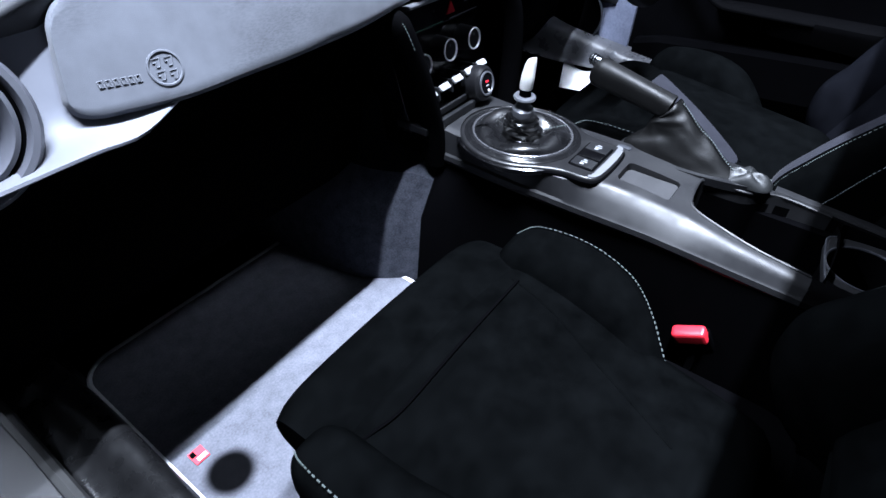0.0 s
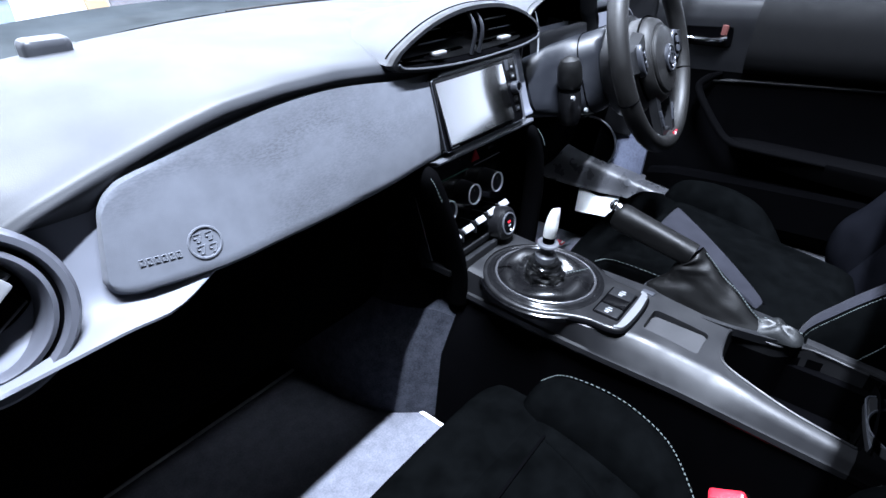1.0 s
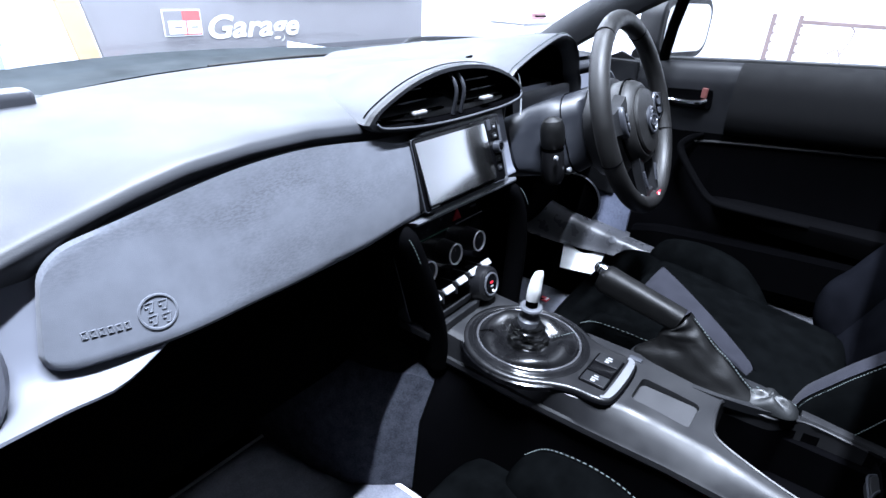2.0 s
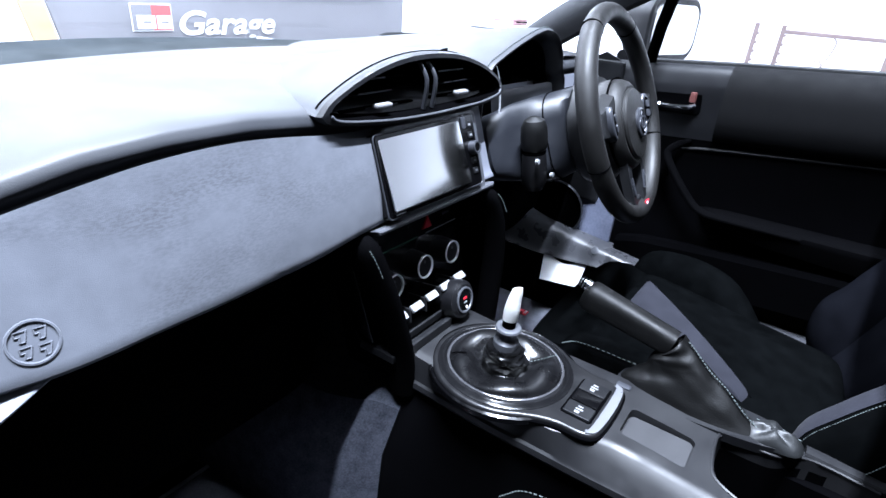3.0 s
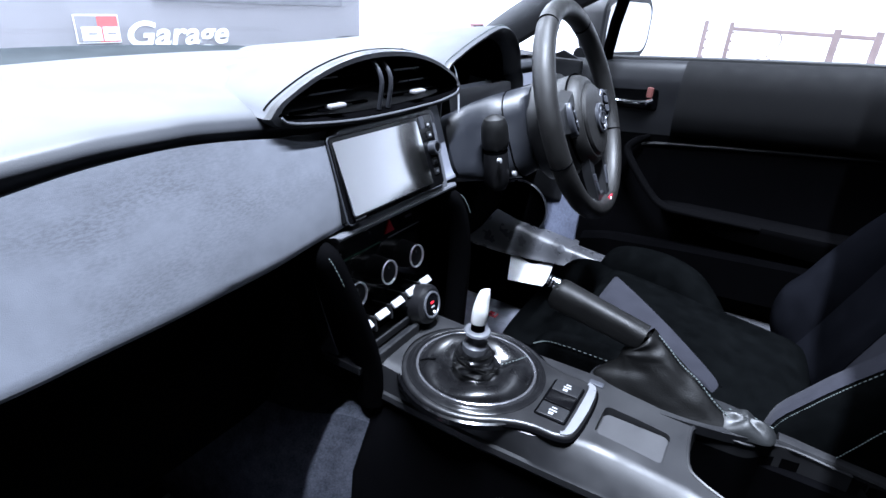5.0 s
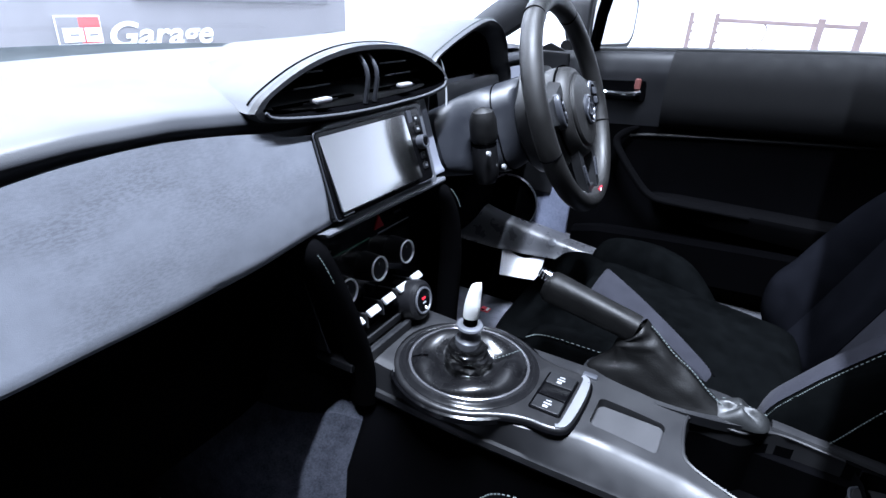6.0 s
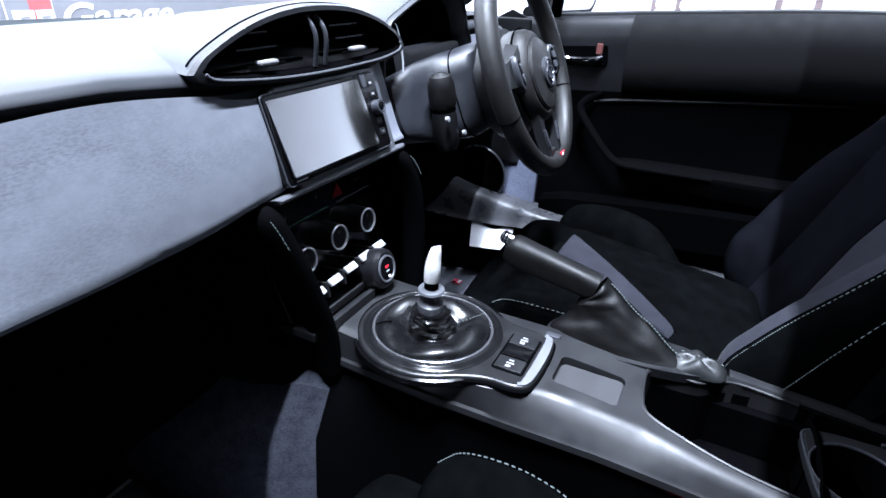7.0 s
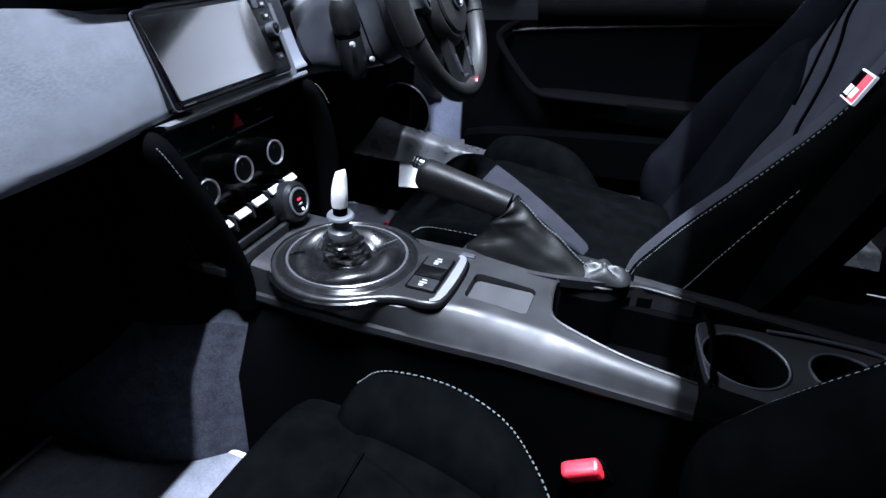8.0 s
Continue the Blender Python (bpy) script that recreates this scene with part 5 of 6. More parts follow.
part("stalk_band", lathe([(0.0185, 0.050), (0.0192, 0.053), (0.0185, 0.056)], SM, 26, caps=False), BLACK, col)
for q in ((0.232, 0.418, 0.752), (0.196, 0.430, 0.778)):
    part("stalk_ring", lathe([(0.004, 0), (0.004, 0.005), (0.0, 0.0055)], Matrix.Translation(q) @ pose(0, 0, 0, 80), 14), SILVER, col)

inst = thing("instrument_hood", "stitched dark instrument hood over black dials", "instrument cluster", (0.355, 0.58, 0.86))
arc = cr([(0.176, 0.800), (0.178, 0.868), (0.196, 0.905), (0.232, 0.922), (0.282, 0.939), (0.345, 0.956), (0.388, 0.960), (0.429, 0.948), (0.457, 0.922), (0.472, 0.886), (0.490, 0.862), (0.498, 0.800)], 48)


def arc_ring(sc, y, dz=0.0, lean_=0.0):
    return [(0.345 + (p[0] - 0.345) * sc, y - lean_ * (p[0] - 0.345), 0.80 + (p[1] - 0.80) * sc + dz) for p in arc]


def swell(sft, y):
    """The hood's outer skin, which melts into the dash top behind its rim."""
    out = []
    base = arc_ring(1.0, y)
    for i, p in enumerate(base):
        t = i / 47
        tx = 0.06 + 0.56 * t
        tz = 0.893 + 0.010 * math.sin(math.pi * t) - 0.03 * max(0, t - 0.7) / 0.3
        e = max(0.0, min(1.0, (p[2] - 0.86) / 0.06))
        out.append((p[0] * (1 - sft) + tx * sft, y, p[2] * (1 - sft) + (tz * e + (p[2] - 0.01) * (1 - e)) * sft))
    return out


skin = [arc_ring(0.985, 0.527), arc_ring(1.0, 0.532)] + [swell(k, 0.54 + 0.40 * k ** 0.85) for k in (0.02, 0.08, 0.17, 0.3, 0.45, 0.62, 0.8, 1.0)]
part("hood", loft(skin, False, False), DASHTOP, inst, "grey stitched hood", sharp=60)
part("hood_brow", loft([arc_ring(0.865, 0.556), arc_ring(0.90, 0.542), arc_ring(0.94, 0.532), arc_ring(0.97, 0.527), arc_ring(0.985, 0.527)], False, False), DASH, inst, "rolled brow darkened for shade", sharp=60)
# inner side blackened so that the hood's hollow looks shaded
part("hood_lining", loft([arc_ring(0.80, 0.66), arc_ring(0.83, 0.60), arc_ring(0.865, 0.556)], False, False), BLACK, inst, "hood lining blackened for shade", sharp=60)
part("dial_panel", rbox((0.345, 0.640, 0.845), (0.25, 0.02, 0.15), 0.01), BLACK, inst)
part("binnacle_floor", rbox((0.345, 0.60, 0.765), (0.28, 0.10, 0.07), 0.008), BLACK, inst)
for x, r in ((0.345, 0.052), (0.262, 0.034), (0.428, 0.034)):
    part("dial", lathe([(r, 0), (r, 0.012), (r * 0.93, 0.012), (r * 0.92, 0.004), (0, 0.004)], Matrix.Translation((x, 0.636, 0.86)) @ pose(0, 0, 0, 78), 32), GLOSS, inst)
part("cluster_ring", tube([(0.192 + 0.012 * math.cos(a), 0.512 + 0.006 * math.sin(a), 0.868 + 0.040 * math.sin(a)) for a in np.linspace(-1.9, 1.4, 24)], 0.0016, 6, taper=[max(0.15, math.sin(math.pi * (k + 0.5) / 24)) for k in range(24)]), SILVER, inst, "thin bright trim ring")
stitches([(p[0], p[1], p[2] + 0.0012) for p in arc_ring(1.0, 0.535)[7:36]], 46, inst, 0.0036)
part("trip_stem", tube([(0.420, 0.60, 0.815), (0.420, 0.565, 0.822)], 0.004, 10), SILVER, inst, "small bright trip button")
rv = thing("round_side_vent", "round vent at the driver's end of the dash", "vent", (0.62, 0.5, 0.78))
part("ring", lathe([(0.055, -0.01), (0.054, 0.006), (0.048, 0.008), (0.044, -0.02)], frame_of((0.585, 0.505, 0.83), (1, 0, 0), (0, math.sin(TILT_P), math.cos(TILT_P))), 44, caps=False), GREYTRIM, rv)
part("throat", lathe([(0.046, -0.02), (0.0, -0.021)], frame_of((0.585, 0.505, 0.83), (1, 0, 0), (0, math.sin(TILT_P), math.cos(TILT_P))), 40), BLACK, rv)

# ---- driver's door ----
door = thing("driver_door", "closed dark grey door with padded upper trim", "car door", (0.78, 0.1, 0.35))
belt = [(-0.9, 0.945), (-0.05, 0.925), (0.28, 0.905), (0.45, 0.893), (0.80, 0.875)]


def door_sheet(prof_fn, y0, y1, n):
    def f(u, v):
        y = y0 + (y1 - y0) * u
        pr = prof_fn(y)
        x, z = cr(pr, 31)[int(round(v * 30))]
        return (x, y, z)
    return sheet(f, n, 30)


def upper_prof(y):
    b = lerp(belt, y)
    return [(0.80, b), (0.765, b + 0.002), (0.742, b - 0.008), (0.728, b - 0.03), (0.722, b - 0.06), (0.722, b - 0.11), (0.735, b - 0.145), (0.752, b - 0.155)]


def upper_prof2(y):
    b = lerp(belt, y)
    return [(0.80, b), (0.765, b + 0.001), (0.748, b - 0.010), (0.740, b - 0.03), (0.738, b - 0.05), (0.742, b - 0.09), (0.746, b - 0.125), (0.752, b - 0.155)]


part("upper_pad", door_sheet(upper_prof, -0.62, 0.272, 36), mat("padded dark cloth", (0.0026, 0.0027, 0.0031), 0.75, bump=0.4, bump_scale=1200, vary=0.15, spec=0.12), door, "padded dark upper trim")
part("upper_trim", door_sheet(upper_prof2, 0.266, 0.80, 20), mat("grey forward door trim", (0.008, 0.0084, 0.0098), 0.5, bump=0.2, bump_scale=900, vary=0.1, spec=0.25), door, "dark grey forward trim")
part("inner_panel", door_sheet(lambda y: [(0.752, lerp(belt, y) - 0.152), (0.757, 0.70), (0.757, 0.62), (0.752, 0.56), (0.745, 0.50), (0.742, 0.42), (0.750, 0.36)], -0.62, 0.80, 30), BLACK, door, "black door panel")
part("kick_panel", sheet(lambda u, v: (0.722 + 0.012 * v, 0.80 - 0.36 * u, 0.37 + 0.24 * v - 0.05 * u * v), 8, 6, 0.01), mat("blue grey kick carpet", (0.10, 0.11, 0.15), 1.0, vary=0.3, scale=200, bump=0.8, bump_scale=1200, spec=0.05), door, "blue grey kick panel")
part("door_core", rbox((0.80, 0.09, 0.62), (0.06, 1.42, 0.50), 0.01), BLACK, door)
# armrest ledge, pull bar and pocket
arm = []
for y, x0, z0, h in ((0.262, 0.752, 0.600, 0.006), (0.24, 0.728, 0.603, 0.016), (0.20, 0.706, 0.606, 0.024), (0.10, 0.698, 0.607, 0.030), (-0.05, 0.696, 0.608, 0.034), (-0.25, 0.698, 0.612, 0.036), (-0.5, 0.71, 0.62, 0.036)):
    arm.append([(0.765, y, z0 + 0.0), (x0 + 0.01, y, z0 + 0.001), (x0 + 0.002, y, z0 - 0.004), (x0, y, z0 - h * 0.5), (x0 + 0.012, y, z0 - h * 1.6), (0.765, y, z0 - h * 2.2)])
part("armrest", loft(arm), ARMSKIN, door, "dark grey armrest ledge")
part("pull_bar", tube(cr([(0.752, 0.315, 0.744), (0.735, 0.34, 0.730), (0.724, 0.352, 0.712), (0.716, 0.335, 0.685), (0.708, 0.285, 0.630), (0.703, 0.250, 0.606), (0.700, 0.20, 0.601), (0.699, 0.05, 0.601)], 40), 0.0095, 10, flat=0.7, taper=[0.5 + 0.5 * min(1, k / 5) - 0.35 * max(0, (k - 30) / 10) for k in range(40)]), ARMSKIN, door, "dark grey door pull")
part("panel_crease", tube(cr([(0.757, 0.33, 0.722), (0.753, 0.27, 0.732), (0.753, 0.1, 0.748), (0.753, -0.1, 0.765), (0.753, -0.5, 0.80)], 30), 0.004, 8), DOORTRIM, door)
part("pocket", loft([[(0.745, y, z1), (0.715, y, z1 + 0.004), (0.708, y, z1 - 0.008), (0.712, y, z1 - 0.10), (0.745, y, z1 - 0.14)] for y, z1 in ((0.42, 0.485), (0.36, 0.500), (0.2, 0.515), (0.0, 0.528), (-0.4, 0.55))]), BLACK, door, "black door pocket")
part("handle_recess", plate(rrect(0.105, 0.058, 0.008), 0.012, frame_of((0.7385, 0.365, 0.828), (0, -1, 0.02), (0, 0, 1)), 0.003), BLACK, door)
part("inner_handle", tube(cr([(0.737, 0.412, 0.812), (0.730, 0.40, 0.814), (0.726, 0.37, 0.815), (0.726, 0.335, 0.818), (0.731, 0.323, 0.822)], 14), 0.0055, 8), CHROME, door, "chrome inner handle")
part("lock_tab", rbox((0.733, 0.331, 0.838), (0.008, 0.013, 0.022), 0.003), mat("dull red plastic", (0.11, 0.035, 0.03), 0.45), door, "dull red lock tab")
part("speaker_ring", lathe([(0.0755, 0), (0.0755, 0.006), (0.0740, 0.0075), (0.0722, 0.006), (0.070, 0)], frame_of((0.718, 0.592, 0.512), (0, -1, 0), (0, 0, 1)), 48, caps=False), VENTRING, door, "thin bright speaker ring")
part("speaker_grille", lathe([(0.071, 0.003), (0.05, 0.004), (0.0, 0.004)], frame_of((0.718, 0.592, 0.512), (0, -1, 0), (0, 0, 1)), 40), BLACK, door)
part("window_glass", sheet(lambda u, v: (0.785 - 0.14 * v, -0.60 + 1.05 * u - 0.16 * u * v, lerp(belt, -0.60 + 1.05 * u) - 0.01 + (0.29 - 0.14 * max(0, u - 0.55)) * v), 12, 4), GLASS, door, "clear side window").visible_shadow = False
part("window_seal", tube([(0.783, y, lerp(belt, y) + 0.004) for y in np.linspace(-0.62, 0.50, 12)], 0.006, 6), RUBBER, door)
part("quarter_post", tube([(0.775, 0.45, 0.893), (0.745, 0.435, 0.97), (0.69, 0.40, 1.08)], 0.013, 8), BLACK, door, "black quarter light post")
part("mirror_sail", plate([(0.50, 0.885), (0.60, 0.88), (0.55, 0.905)], 0.012, frame_of((0.772, 0, 0), (0, 1, 0), (0, 0, 1)), 0.002), PLASTIC, door)
mir = thing("door_mirror", "white door mirror housing with mirror glass", "mirror", (0.9, 0.45, 0.9))
MM = frame_of((0.93, 0.455, 0.960), (0.97, -0.24, 0), (0, 0, 1))
part("housing", loft([[MM @ Vector((x * k, y * k, z)) for x, y in rrect(0.245, 0.145, 0.045, 6)] for k, z in ((0.95, 0.004), (1.0, 0.0), (1.0, -0.03), (0.85, -0.07), (0.5, -0.095))]), PLASTIC, mir, "dark mirror housing")
part("mirror_glass", plate(rrect(0.212, 0.115, 0.036), 0.004, MM @ Matrix.Translation((0, 0, 0.0062)), 0.001), mat("mirror", (0.92, 0.92, 0.93), 0.03, metal=1.0, vary=0.01), mir, "mirror glass")
part("arm", tube([(0.79, 0.52, 0.895), (0.85, 0.50, 0.905), (0.90, 0.49, 0.92)], 0.018, 10), PLASTIC, mir)

# unseen open passenger door, swung forward on its hinges; added to block light
pdoor = thing("passenger_door", "open pearl white door with dark inner trim", "car door", (-0.82, 0.78, 0.3))
PD = Matrix.Translation((-0.835, 0.80, 0)) @ pose(0, 0, 0, 0, 0, -66)
part("outer_skin", loft([[PD @ Vector((x, y, z)) for x, z in ((-0.030, 0.30), (-0.050, 0.45), (-0.055, 0.70), (-0.040, 0.86), (-0.010, 0.89), (-0.005, 0.30))] for y in np.linspace(-0.02, -1.22, 8)]), CARPAINT, pdoor, "pearl white outer skin")
part("inner_trim", loft([[PD @ Vector((x, y, z)) for x, z in ((0.0, 0.32), (0.030, 0.40), (0.045, 0.58), (0.030, 0.70), (0.040, 0.86), (0.010, 0.885), (0.0, 0.86))] for y in np.linspace(-0.04, -1.20, 8)]), DOORTRIM, pdoor, "dark inner trim")
part("armrest", rbox((0.055, -0.66, 0.60), (0.05, 0.62, 0.05), 0.015, PD, 3), ARMSKIN, pdoor)
part("inner_handle", tube([PD @ Vector(q) for q in ((0.05, -0.36, 0.79), (0.062, -0.38, 0.79), (0.062, -0.46, 0.79), (0.05, -0.48, 0.79))], 0.006, 8), CHROME, pdoor, "chrome inner handle")
part("window_seal", tube([PD @ Vector((-0.015, y, 0.895)) for y in (-0.03, -0.6, -1.2)], 0.008, 6), RUBBER, pdoor)

# ---- seats ----


def seat(name, cx, side, label, back=0.0, lift=0.0, fwd=0.0):
    """A suede sports seat: cushion with a front roll and thigh bolsters, high back with side bolsters."""
    t = thing(name, label, "car seat", (cx, 0.05, 0.25), "front seats")

    def P(x, y, z):
        return (cx + x, y, z)

    def C(x, y, z):
        return (cx + x, y + fwd, z)
    # base
    part("base", loft([[P(x, y, z) for x, y in rrect(0.44, 0.46, 0.05, 4, 0, 0.06)] for z in (0.262, 0.36)]), BLACK, t)
    # centre cushion and front roll

    def cush(u, v):
        x = (-0.175 + 0.35 * u) * (1 - 0.25 * v)
        y = 0.245 - 0.36 * v
        e = min(1, min(u, 1 - u) * 12)
        f = min(1, v * 10, (1 - v) * 12)
        z = 0.418 - 0.030 * v + 0.012 * math.sin(math.pi * u) + 0.022 * (1 - (1 - e) ** 2) ** 0.5 * (1 - (1 - f) ** 2) ** 0.5 - 0.016
        return C(x, y, z + lift)
    part("cushion", sheet(cush, 40, 36, 0.03), SEAT, t, "black suede cushion", sharp=60)

    def vee(u, v):
        """The centre panel cut down to the cushion's lit wedge, narrowing towards the back."""
        w = 0.138 * (1 - v) + 0.030 * v
        x, y = -w + 2 * w * u, 0.228 - 0.235 * v
        if side > 0:
            x = -0.030 - 0.115 * v + (0.150 - 0.125 * v) * u
        e = min(1, min(u, 1 - u) * 9, v * 12, (1 - v) * 10)
        uu, vv = (x / (1 - 0.25 * (0.245 - y) / 0.36) + 0.175) / 0.35, (0.245 - y) / 0.36
        q = cush(min(1, max(0, uu)), min(1, max(0, vv)))
        return (cx + x, y + fwd, q[2] + 0.027 + 0.009 * (1 - (1 - e) ** 2) ** 0.5)
    if side > 0:
        part("lit_centre_strip", sheet(vee, 30, 24), SEATGREY, t, "charcoal centre strip cut to the lit wedge", sharp=60)
        # piping along the edges of the painted light wedge
        for e_ in (0.0, 1.0):
            part("panel_piping", tube([tuple(Vector(vee(e_, k / 15)) + Vector((0, 0, 0.003))) for k in range(16)], 0.0018, 6), BLACK, t, "sewn seam")
    else:
        def on_cush(x, y, up=0.0):
            v = (0.245 - y) / 0.36
            u = (x / (1 - 0.25 * v) + 0.175) / 0.35
            q = cush(min(1, max(0, u)), min(1, max(0, v)))
            return C(x, y, q[2] + 0.026 + up)
        part("panel_piping", tube([on_cush(x, y, 0.004) for x, y in cr([(0.140, 0.235), (0.118, 0.15), (0.075, 0.06), (0.03, -0.04)], 20)], 0.0015, 6), SEAT, t, "sewn seam")
        part("panel_piping", tube([on_cush(x, y, 0.0065) for x, y in cr([(0.138, 0.215), (0.05, 0.212), (-0.06, 0.210), (-0.125, 0.212), (-0.165, 0.226), (-0.19, 0.244)], 30)], 0.0022, 6), BLACK, t, "sewn seam")
    rings = []
    for u in np.linspace(-1, 1, 25):
        x = 0.198 * u
        e = (1 - abs(u) ** 10)
        ctr = (0.279, 0.412 + lift)
        ringp = []
        for k in range(28):
            a = 2 * math.pi * k / 28
            ca, sa = math.cos(a), math.sin(a)
            ry = 0.064 * math.copysign(abs(ca) ** 0.7, ca)
            rz = 0.036 * math.copysign(abs(sa) ** 0.7, sa)
            sc = 0.82 + 0.18 * e
            ringp.append(C(x, ctr[0] + ry * sc - 0.10 * max(0, -sa) * 0.10, ctr[1] + rz * sc + 0.010 * (1 - u * u)))
        rings.append(ringp)
    part("front_roll", loft(rings), SEAT, t, "black suede front roll", sharp=60)
    part("front_skirt", sheet(lambda u, v: C(-0.19 + 0.38 * u, 0.335 - 0.03 * v, 0.405 + lift - 0.13 * v), 8, 4, 0.01), SEAT, t)
    for s in (-1, 1):
        rings = []
        ctrl = [(0.278, 0.185, 0.40, 0.016, 0.030), (0.266, 0.192, 0.405, 0.034, 0.058), (0.235, 0.198, 0.408, 0.043, 0.077), (0.16, 0.200, 0.406, 0.046, 0.084), (0.09, 0.186, 0.398, 0.048, 0.080), (0.045, 0.160, 0.386, 0.050, 0.066), (0.0, 0.120, 0.368, 0.050, 0.046), (-0.05, 0.09, 0.35, 0.048, 0.030)]
        ctrl = [(a, b_, c + lift, d, e) for a, b_, c, d, e in ctrl]
        for y, x, z, w, h in cr(ctrl, 22):
            ringp = []
            for k in range(26):
                a = 2 * math.pi * k / 26
                ca, sa = math.cos(a), math.sin(a)
                ringp.append(C(s * (x + w * math.copysign(abs(ca) ** 0.75, ca) + 0.012 * sa), y, z + h * math.copysign(abs(sa) ** 0.75, sa)))
            rings.append(ringp)
        b = part("thigh_bolster", loft(rings), SEAT, t, "black suede thigh bolster", sharp=60)
        if not s > 0 < side:
            stitches([C(s * (x + w * 0.50 + 0.011), y, z + h * 0.945 + 0.0022) for y, x, z, w, h in cr(ctrl[1:], 18)], 60, b, 0.0036)
    # backrest

    def back_pt(x, sft, off):
        """Point on the backrest: x across, sft up along it (0..1), off towards the occupant."""
        y = -0.115 - 0.265 * sft + back
        z = 0.42 + 0.70 * sft
        return P(x, y - off * -0.935, z + off * 0.354)

    def half(sft):
        return float(np.interp(sft, [0, 0.25, 0.5, 0.7, 0.85, 1.0], [0.165, 0.150, 0.135, 0.125, 0.115, 0.10]))

    def bk(u, v):
        h = half(v)
        e = min(1, min(u, 1 - u) * 10)
        f = min(1, v * 12, (1 - v) * 10)
        return back_pt(-h + 2 * h * u, v, 0.02 + 0.02 * (1 - (1 - e) ** 2) ** 0.5 * (1 - (1 - f) ** 2) ** 0.5 - 0.012 * math.sin(math.pi * u))
    if side > 0:
        edge_x = [(0.0, 0.02), (0.127, 0.028), (0.28, 0.034), (0.36, 0.020), (0.40, 0.034), (0.43, 0.055), (0.48, 0.110), (0.52, 0.150), (0.60, 0.16)]

        def lower_pad(u, v):
            sf = 0.58 * v
            x0 = lerp(edge_x, sf)
            x = x0 + (0.185 - x0) * u
            e = min(1, u * 6, (1 - v) * 10)
            return back_pt(x, sf, 0.030 + 0.030 * u + 0.012 * (1 - (1 - e) ** 2) ** 0.5)
        # pad in the shade tone, added over the dark far half of the backrest
        part("lumbar_pad", sheet(lower_pad, 18, 34, -0.02), SEATMID, t, "lumbar bolster in shade-toned suede", sharp=60)

        def seam_at(x, sf):
            h = half(sf)
            return bk(min(1, max(0, (x + h) / (2 * h))), sf)
        part("back_seam", tube([tuple(Vector(seam_at(x, sf)) + Vector((0, 0.002, 0.001))) for x, sf in cr([(0.105, 0.66), (0.082, 0.572), (0.038, 0.525), (-0.006, 0.477), (-0.040, 0.43), (-0.069, 0.388), (-0.100, 0.375), (-0.126, 0.372)], 30)], 0.0024, 6), BLACK, t, "sewn seam")
        part("back_seam", tube([tuple(Vector(seam_at(x, sf)) + Vector((0, 0.002, 0.001))) for x, sf in cr([(0.125, 0.80), (0.122, 0.68), (0.112, 0.60), (0.088, 0.52), (0.050, 0.45), (0.022, 0.40)], 24)], 0.0020, 6), BLACK, t, "sewn seam")
    part("backrest", sheet(bk, 30, 40, -0.05), SEATGREY if side > 0 else SEAT, t, "suede backrest panel", sharp=60)
    rings = []
    for v in np.linspace(0, 1, 14):
        w = float(np.interp(v, [0, 0.3, 0.6, 0.8, 1], [0.25, 0.26, 0.24, 0.19, 0.13]))
        rings.append([back_pt(-w, v, -0.02), back_pt(-w * 0.9, v, 0.02), back_pt(w * 0.9, v, 0.02), back_pt(w, v, -0.02), back_pt(w * 0.8, v, -0.075), back_pt(-w * 0.8, v, -0.075)])
    part("back_shell", loft(rings), SEAT, t, "black suede back shell", sharp=50)
    for s in (-1, 1):
        rings = []
        ctrl = [(-0.06, 0.205, 0.03, 0.035, 0.05), (0.0, 0.205, 0.045, 0.055, 0.090), (0.08, 0.205, 0.050, 0.058, 0.108), (0.15, 0.203, 0.045, 0.058, 0.102), (0.22, 0.200, 0.040, 0.057, 0.090), (0.35, 0.193, 0.025, 0.054, 0.064), (0.48, 0.183, 0.015, 0.05, 0.042), (0.65, 0.166, 0.012, 0.044, 0.034), (0.85, 0.138, 0.010, 0.034, 0.03), (1.0, 0.11, 0.01, 0.02, 0.02)]
        if s * side > 0:
            ctrl = [(v, x, o, w, d + 0.030 * max(0, min(1, (v - 0.15) / 0.2)) * (v < 0.9)) for v, x, o, w, d in ctrl]
        ctrl = [(v, x - 0.012, o, w * 0.92, d) for v, x, o, w, d in ctrl]
        for v, x, o, w, d in cr(ctrl, 34):
            ringp = []
            for k in range(24):
                a = 2 * math.pi * k / 24
                ca, sa = math.cos(a), math.sin(a)
                ringp.append(back_pt(s * (x + w * math.copysign(abs(ca) ** 0.8, ca) + 0.018 * sa), v, o * 0.5 + d * math.copysign(abs(sa) ** 0.8, sa)))
            rings.append(ringp)
        b = part("back_bolster", loft(rings), SEATMID if s > 0 < side else SEAT, t, "black suede side bolster", sharp=60)
        facing = []
        for v, x, o, w, d in cr(ctrl, 34)[5:] if s < 0 < side else []:
            rowp = []
            for a in np.radians(np.linspace(76, 200, 14)):
                ca, sa = math.cos(a), math.sin(a)
                rowp.append(back_pt(s * (x + (w + 0.0015) * math.copysign(abs(ca) ** 0.8, ca) + 0.018 * sa), v, o * 0.5 + (d + 0.0015) * math.copysign(abs(sa) ** 0.8, sa)))
            facing.append(rowp)
        if facing:
            part("facing", loft(facing, False, False), SEATGREY, b, "charcoal suede inner facing", sharp=60)
        stitches([back_pt(s * (x + w * 0.40 + 0.016), v, o * 0.5 + d * 0.93 + 0.002) for v, x, o, w, d in cr(ctrl[1:-1], 24)], 110, b, 0.0034)
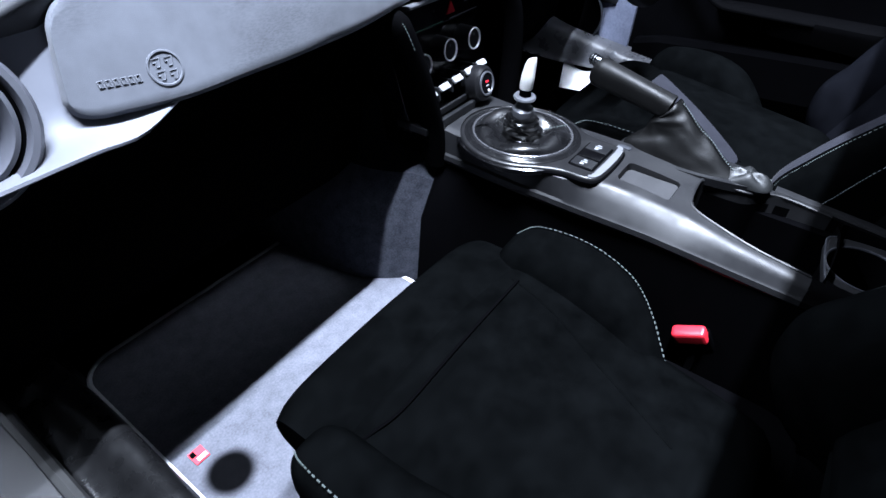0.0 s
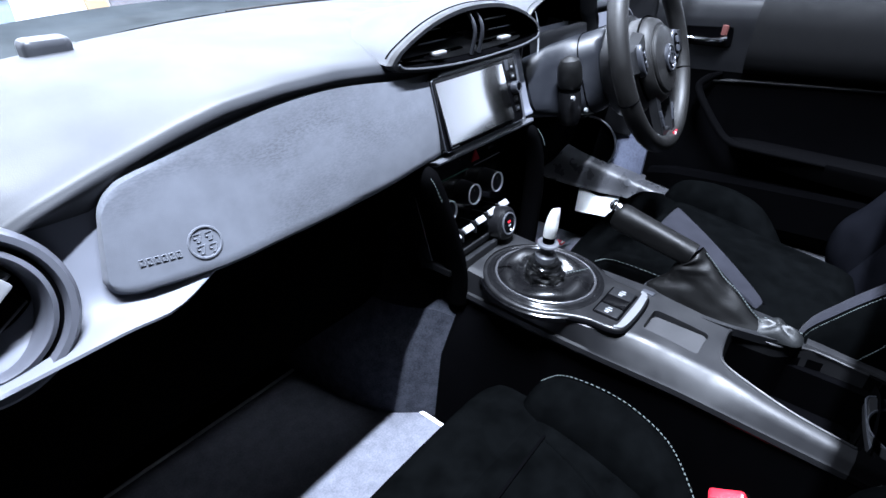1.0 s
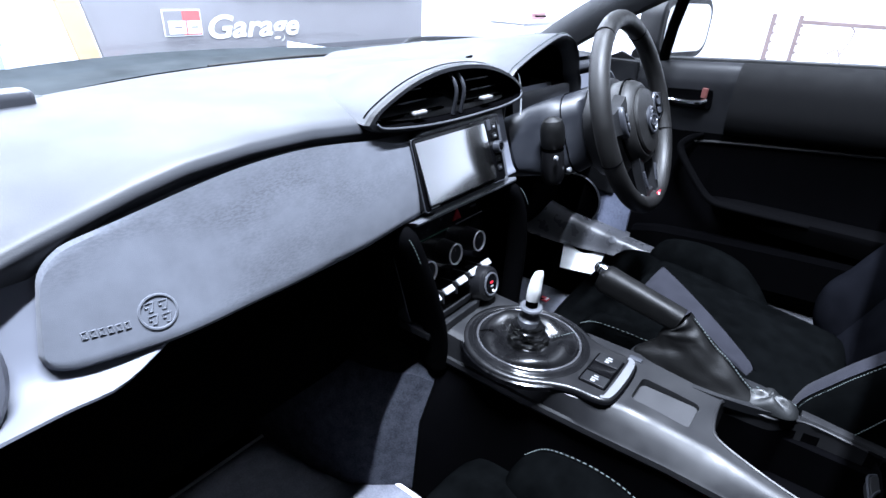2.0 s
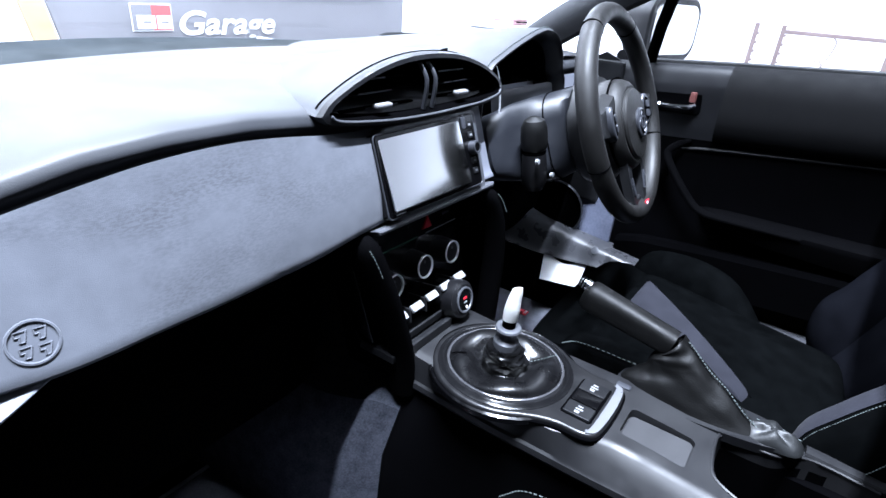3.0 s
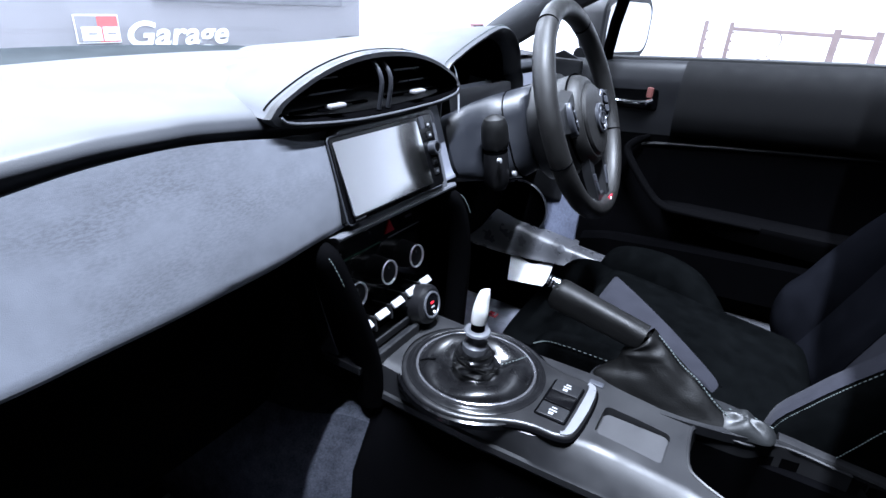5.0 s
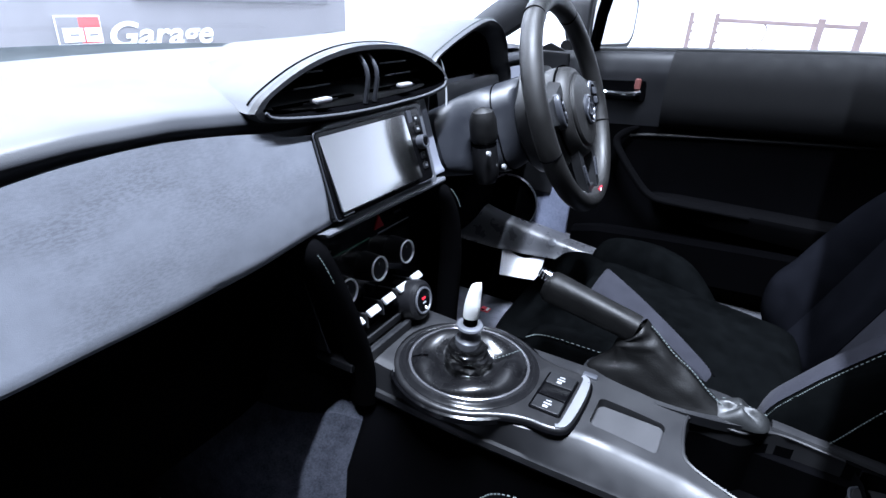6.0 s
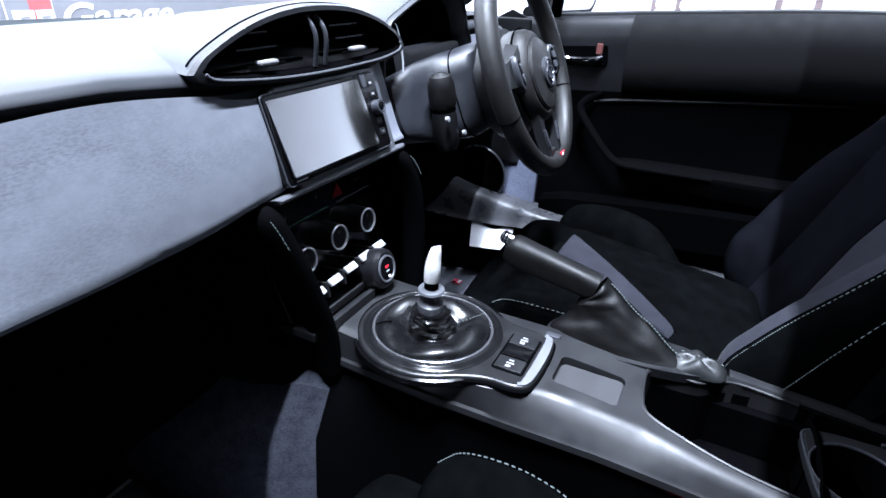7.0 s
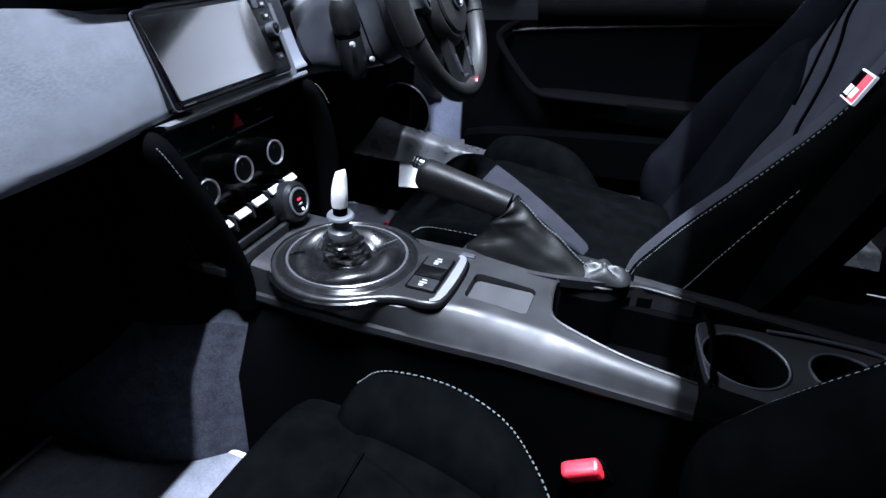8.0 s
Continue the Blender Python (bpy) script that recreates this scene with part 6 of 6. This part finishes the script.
        stitches([back_pt(s * (x + w * 0.97 + 0.010), v, o * 0.5 + d * 0.42) for v, x, o, w, d in cr(ctrl[1:6], 16)], 50, b, 0.0034)
    part("headrest", loft([[back_pt(x, v, y) for x, y in rrect(w * 2, d * 2, 0.03, 4)] for v, w, d in ((0.86, 0.10, 0.04), (0.90, 0.115, 0.055), (1.0, 0.115, 0.055), (1.06, 0.10, 0.045), (1.09, 0.07, 0.025))]), SEATGREY, t, "charcoal suede headrest")
    return t, back_pt


drv, drv_pt = seat("car_seat", 0.382, 1, "black suede sports seat with charcoal centre panels", 0.0, 0.045, 0.055)
psg, psg_pt = seat("car_seat", -0.345, -1, "black suede sports seat with pale stitching", -0.085)
# woven badge on the driver's backrest
BM = frame_of(Vector((0.190, -0.2005, 0.788)), (-1.0, -0.05, 0.0), (0.06, -0.354, 0.935))
bd = part("woven_badge", plate(rrect(0.042, 0.034, 0.002), 0.004, BM @ Matrix.Translation((0, 0, 0.002)), 0.0005), WHITEMARK, drv, "small red, black and white badge")
part("badge_half", plate([(-0.019, -0.015), (0, -0.015), (0, 0.015), (-0.019, 0.015)], 0.001, BM @ Matrix.Translation((0, 0, 0.0028)), 0), BLACK, bd)
part("badge_half", plate([(0.0005, -0.015), (0.019, -0.015), (0.019, 0.015), (0.0005, 0.015)], 0.001, BM @ Matrix.Translation((0, 0, 0.0028)), 0), REDCLOTH, bd)
for x0, x1 in ((-0.016, -0.003), (0.0, 0.013)):
    part("badge_bar", plate([(x0, -0.012), (x1 - 0.001, -0.012), (x1, -0.001), (x0 + 0.001, -0.001)], 0.001, BM @ Matrix.Translation((0, 0, 0.0034)), 0), WHITEMARK, bd)

# ---- belt buckle, floor mats, paper ----
bk_ = thing("belt_buckle", "red seat belt buckle button on a black stalk", "belt buckle", (-0.085, 0.0, 0.3))
BKM = frame_of((-0.083, -0.004, 0.388), (0.10, -0.97, 0.55), (-0.3, 0.3, 0.9))
part("button", rbox((0, 0, 0.004), (0.046, 0.026, 0.020), 0.007, BKM, 4), RED, bk_, "red release button")
part("case", rbox((0.0, -0.028, -0.008), (0.050, 0.055, 0.028), 0.007, BKM, 3), BLACK, bk_)
part("stalk", tube([BKM @ Vector((0, -0.04, -0.008)), (-0.085, -0.02, 0.30), (-0.09, -0.03, 0.25)], 0.014, 8, flat=0.5), BLACK, bk_)

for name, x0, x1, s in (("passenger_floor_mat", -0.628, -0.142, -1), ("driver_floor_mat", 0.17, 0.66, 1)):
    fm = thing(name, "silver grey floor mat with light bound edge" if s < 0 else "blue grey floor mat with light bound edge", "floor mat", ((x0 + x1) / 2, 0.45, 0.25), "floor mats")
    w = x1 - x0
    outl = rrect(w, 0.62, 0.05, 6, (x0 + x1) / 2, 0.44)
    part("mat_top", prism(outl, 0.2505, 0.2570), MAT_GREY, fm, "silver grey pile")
    part("binding", tube([(x, y, 0.2555) for x, y in outl], 0.0045, 6, True), mat("pale binding", (0.5, 0.5, 0.52), 0.8), fm, "pale bound edge")
    tx, ty = (-0.594, 0.478) if s < 0 else (0.58, 0.576)
    tg = part("woven_tag", rbox((tx, ty, 0.2585), (0.021, 0.023, 0.003), 0.0005), REDCLOTH, fm, "red woven tag with white bar")
    part("tag_bar", rbox((tx + 0.002, ty - 0.006, 0.2602), (0.014, 0.006, 0.0008), 0), WHITEMARK, tg)
    part("tag_bar", rbox((tx - 0.006, ty + 0.005, 0.2602), (0.007, 0.009, 0.0008), 0), BLACK, tg)
part("mat_clip", lathe([(0.012, 0.0), (0.012, 0.006), (0.008, 0.008), (0.0, 0.008)], Matrix.Translation((-0.18, 0.40, 0.257)), 20), PLASTIC, fm)

sheetp = thing("paper_sheet", "white paper sheet standing against the sill", "paper", (0.65, 0.52, 0.27))
part("leaf", sheet(lambda u, v: (0.612 + 0.024 * u + 0.070 * v - 0.042 * u * v, 0.560 - 0.094 * u + 0.026 * v - 0.032 * u * v, 0.353 + 0.062 * v + 0.007 * math.sin(8 * u + 0.6) * v), 12, 6, 0.001), PAPER, sheetp)
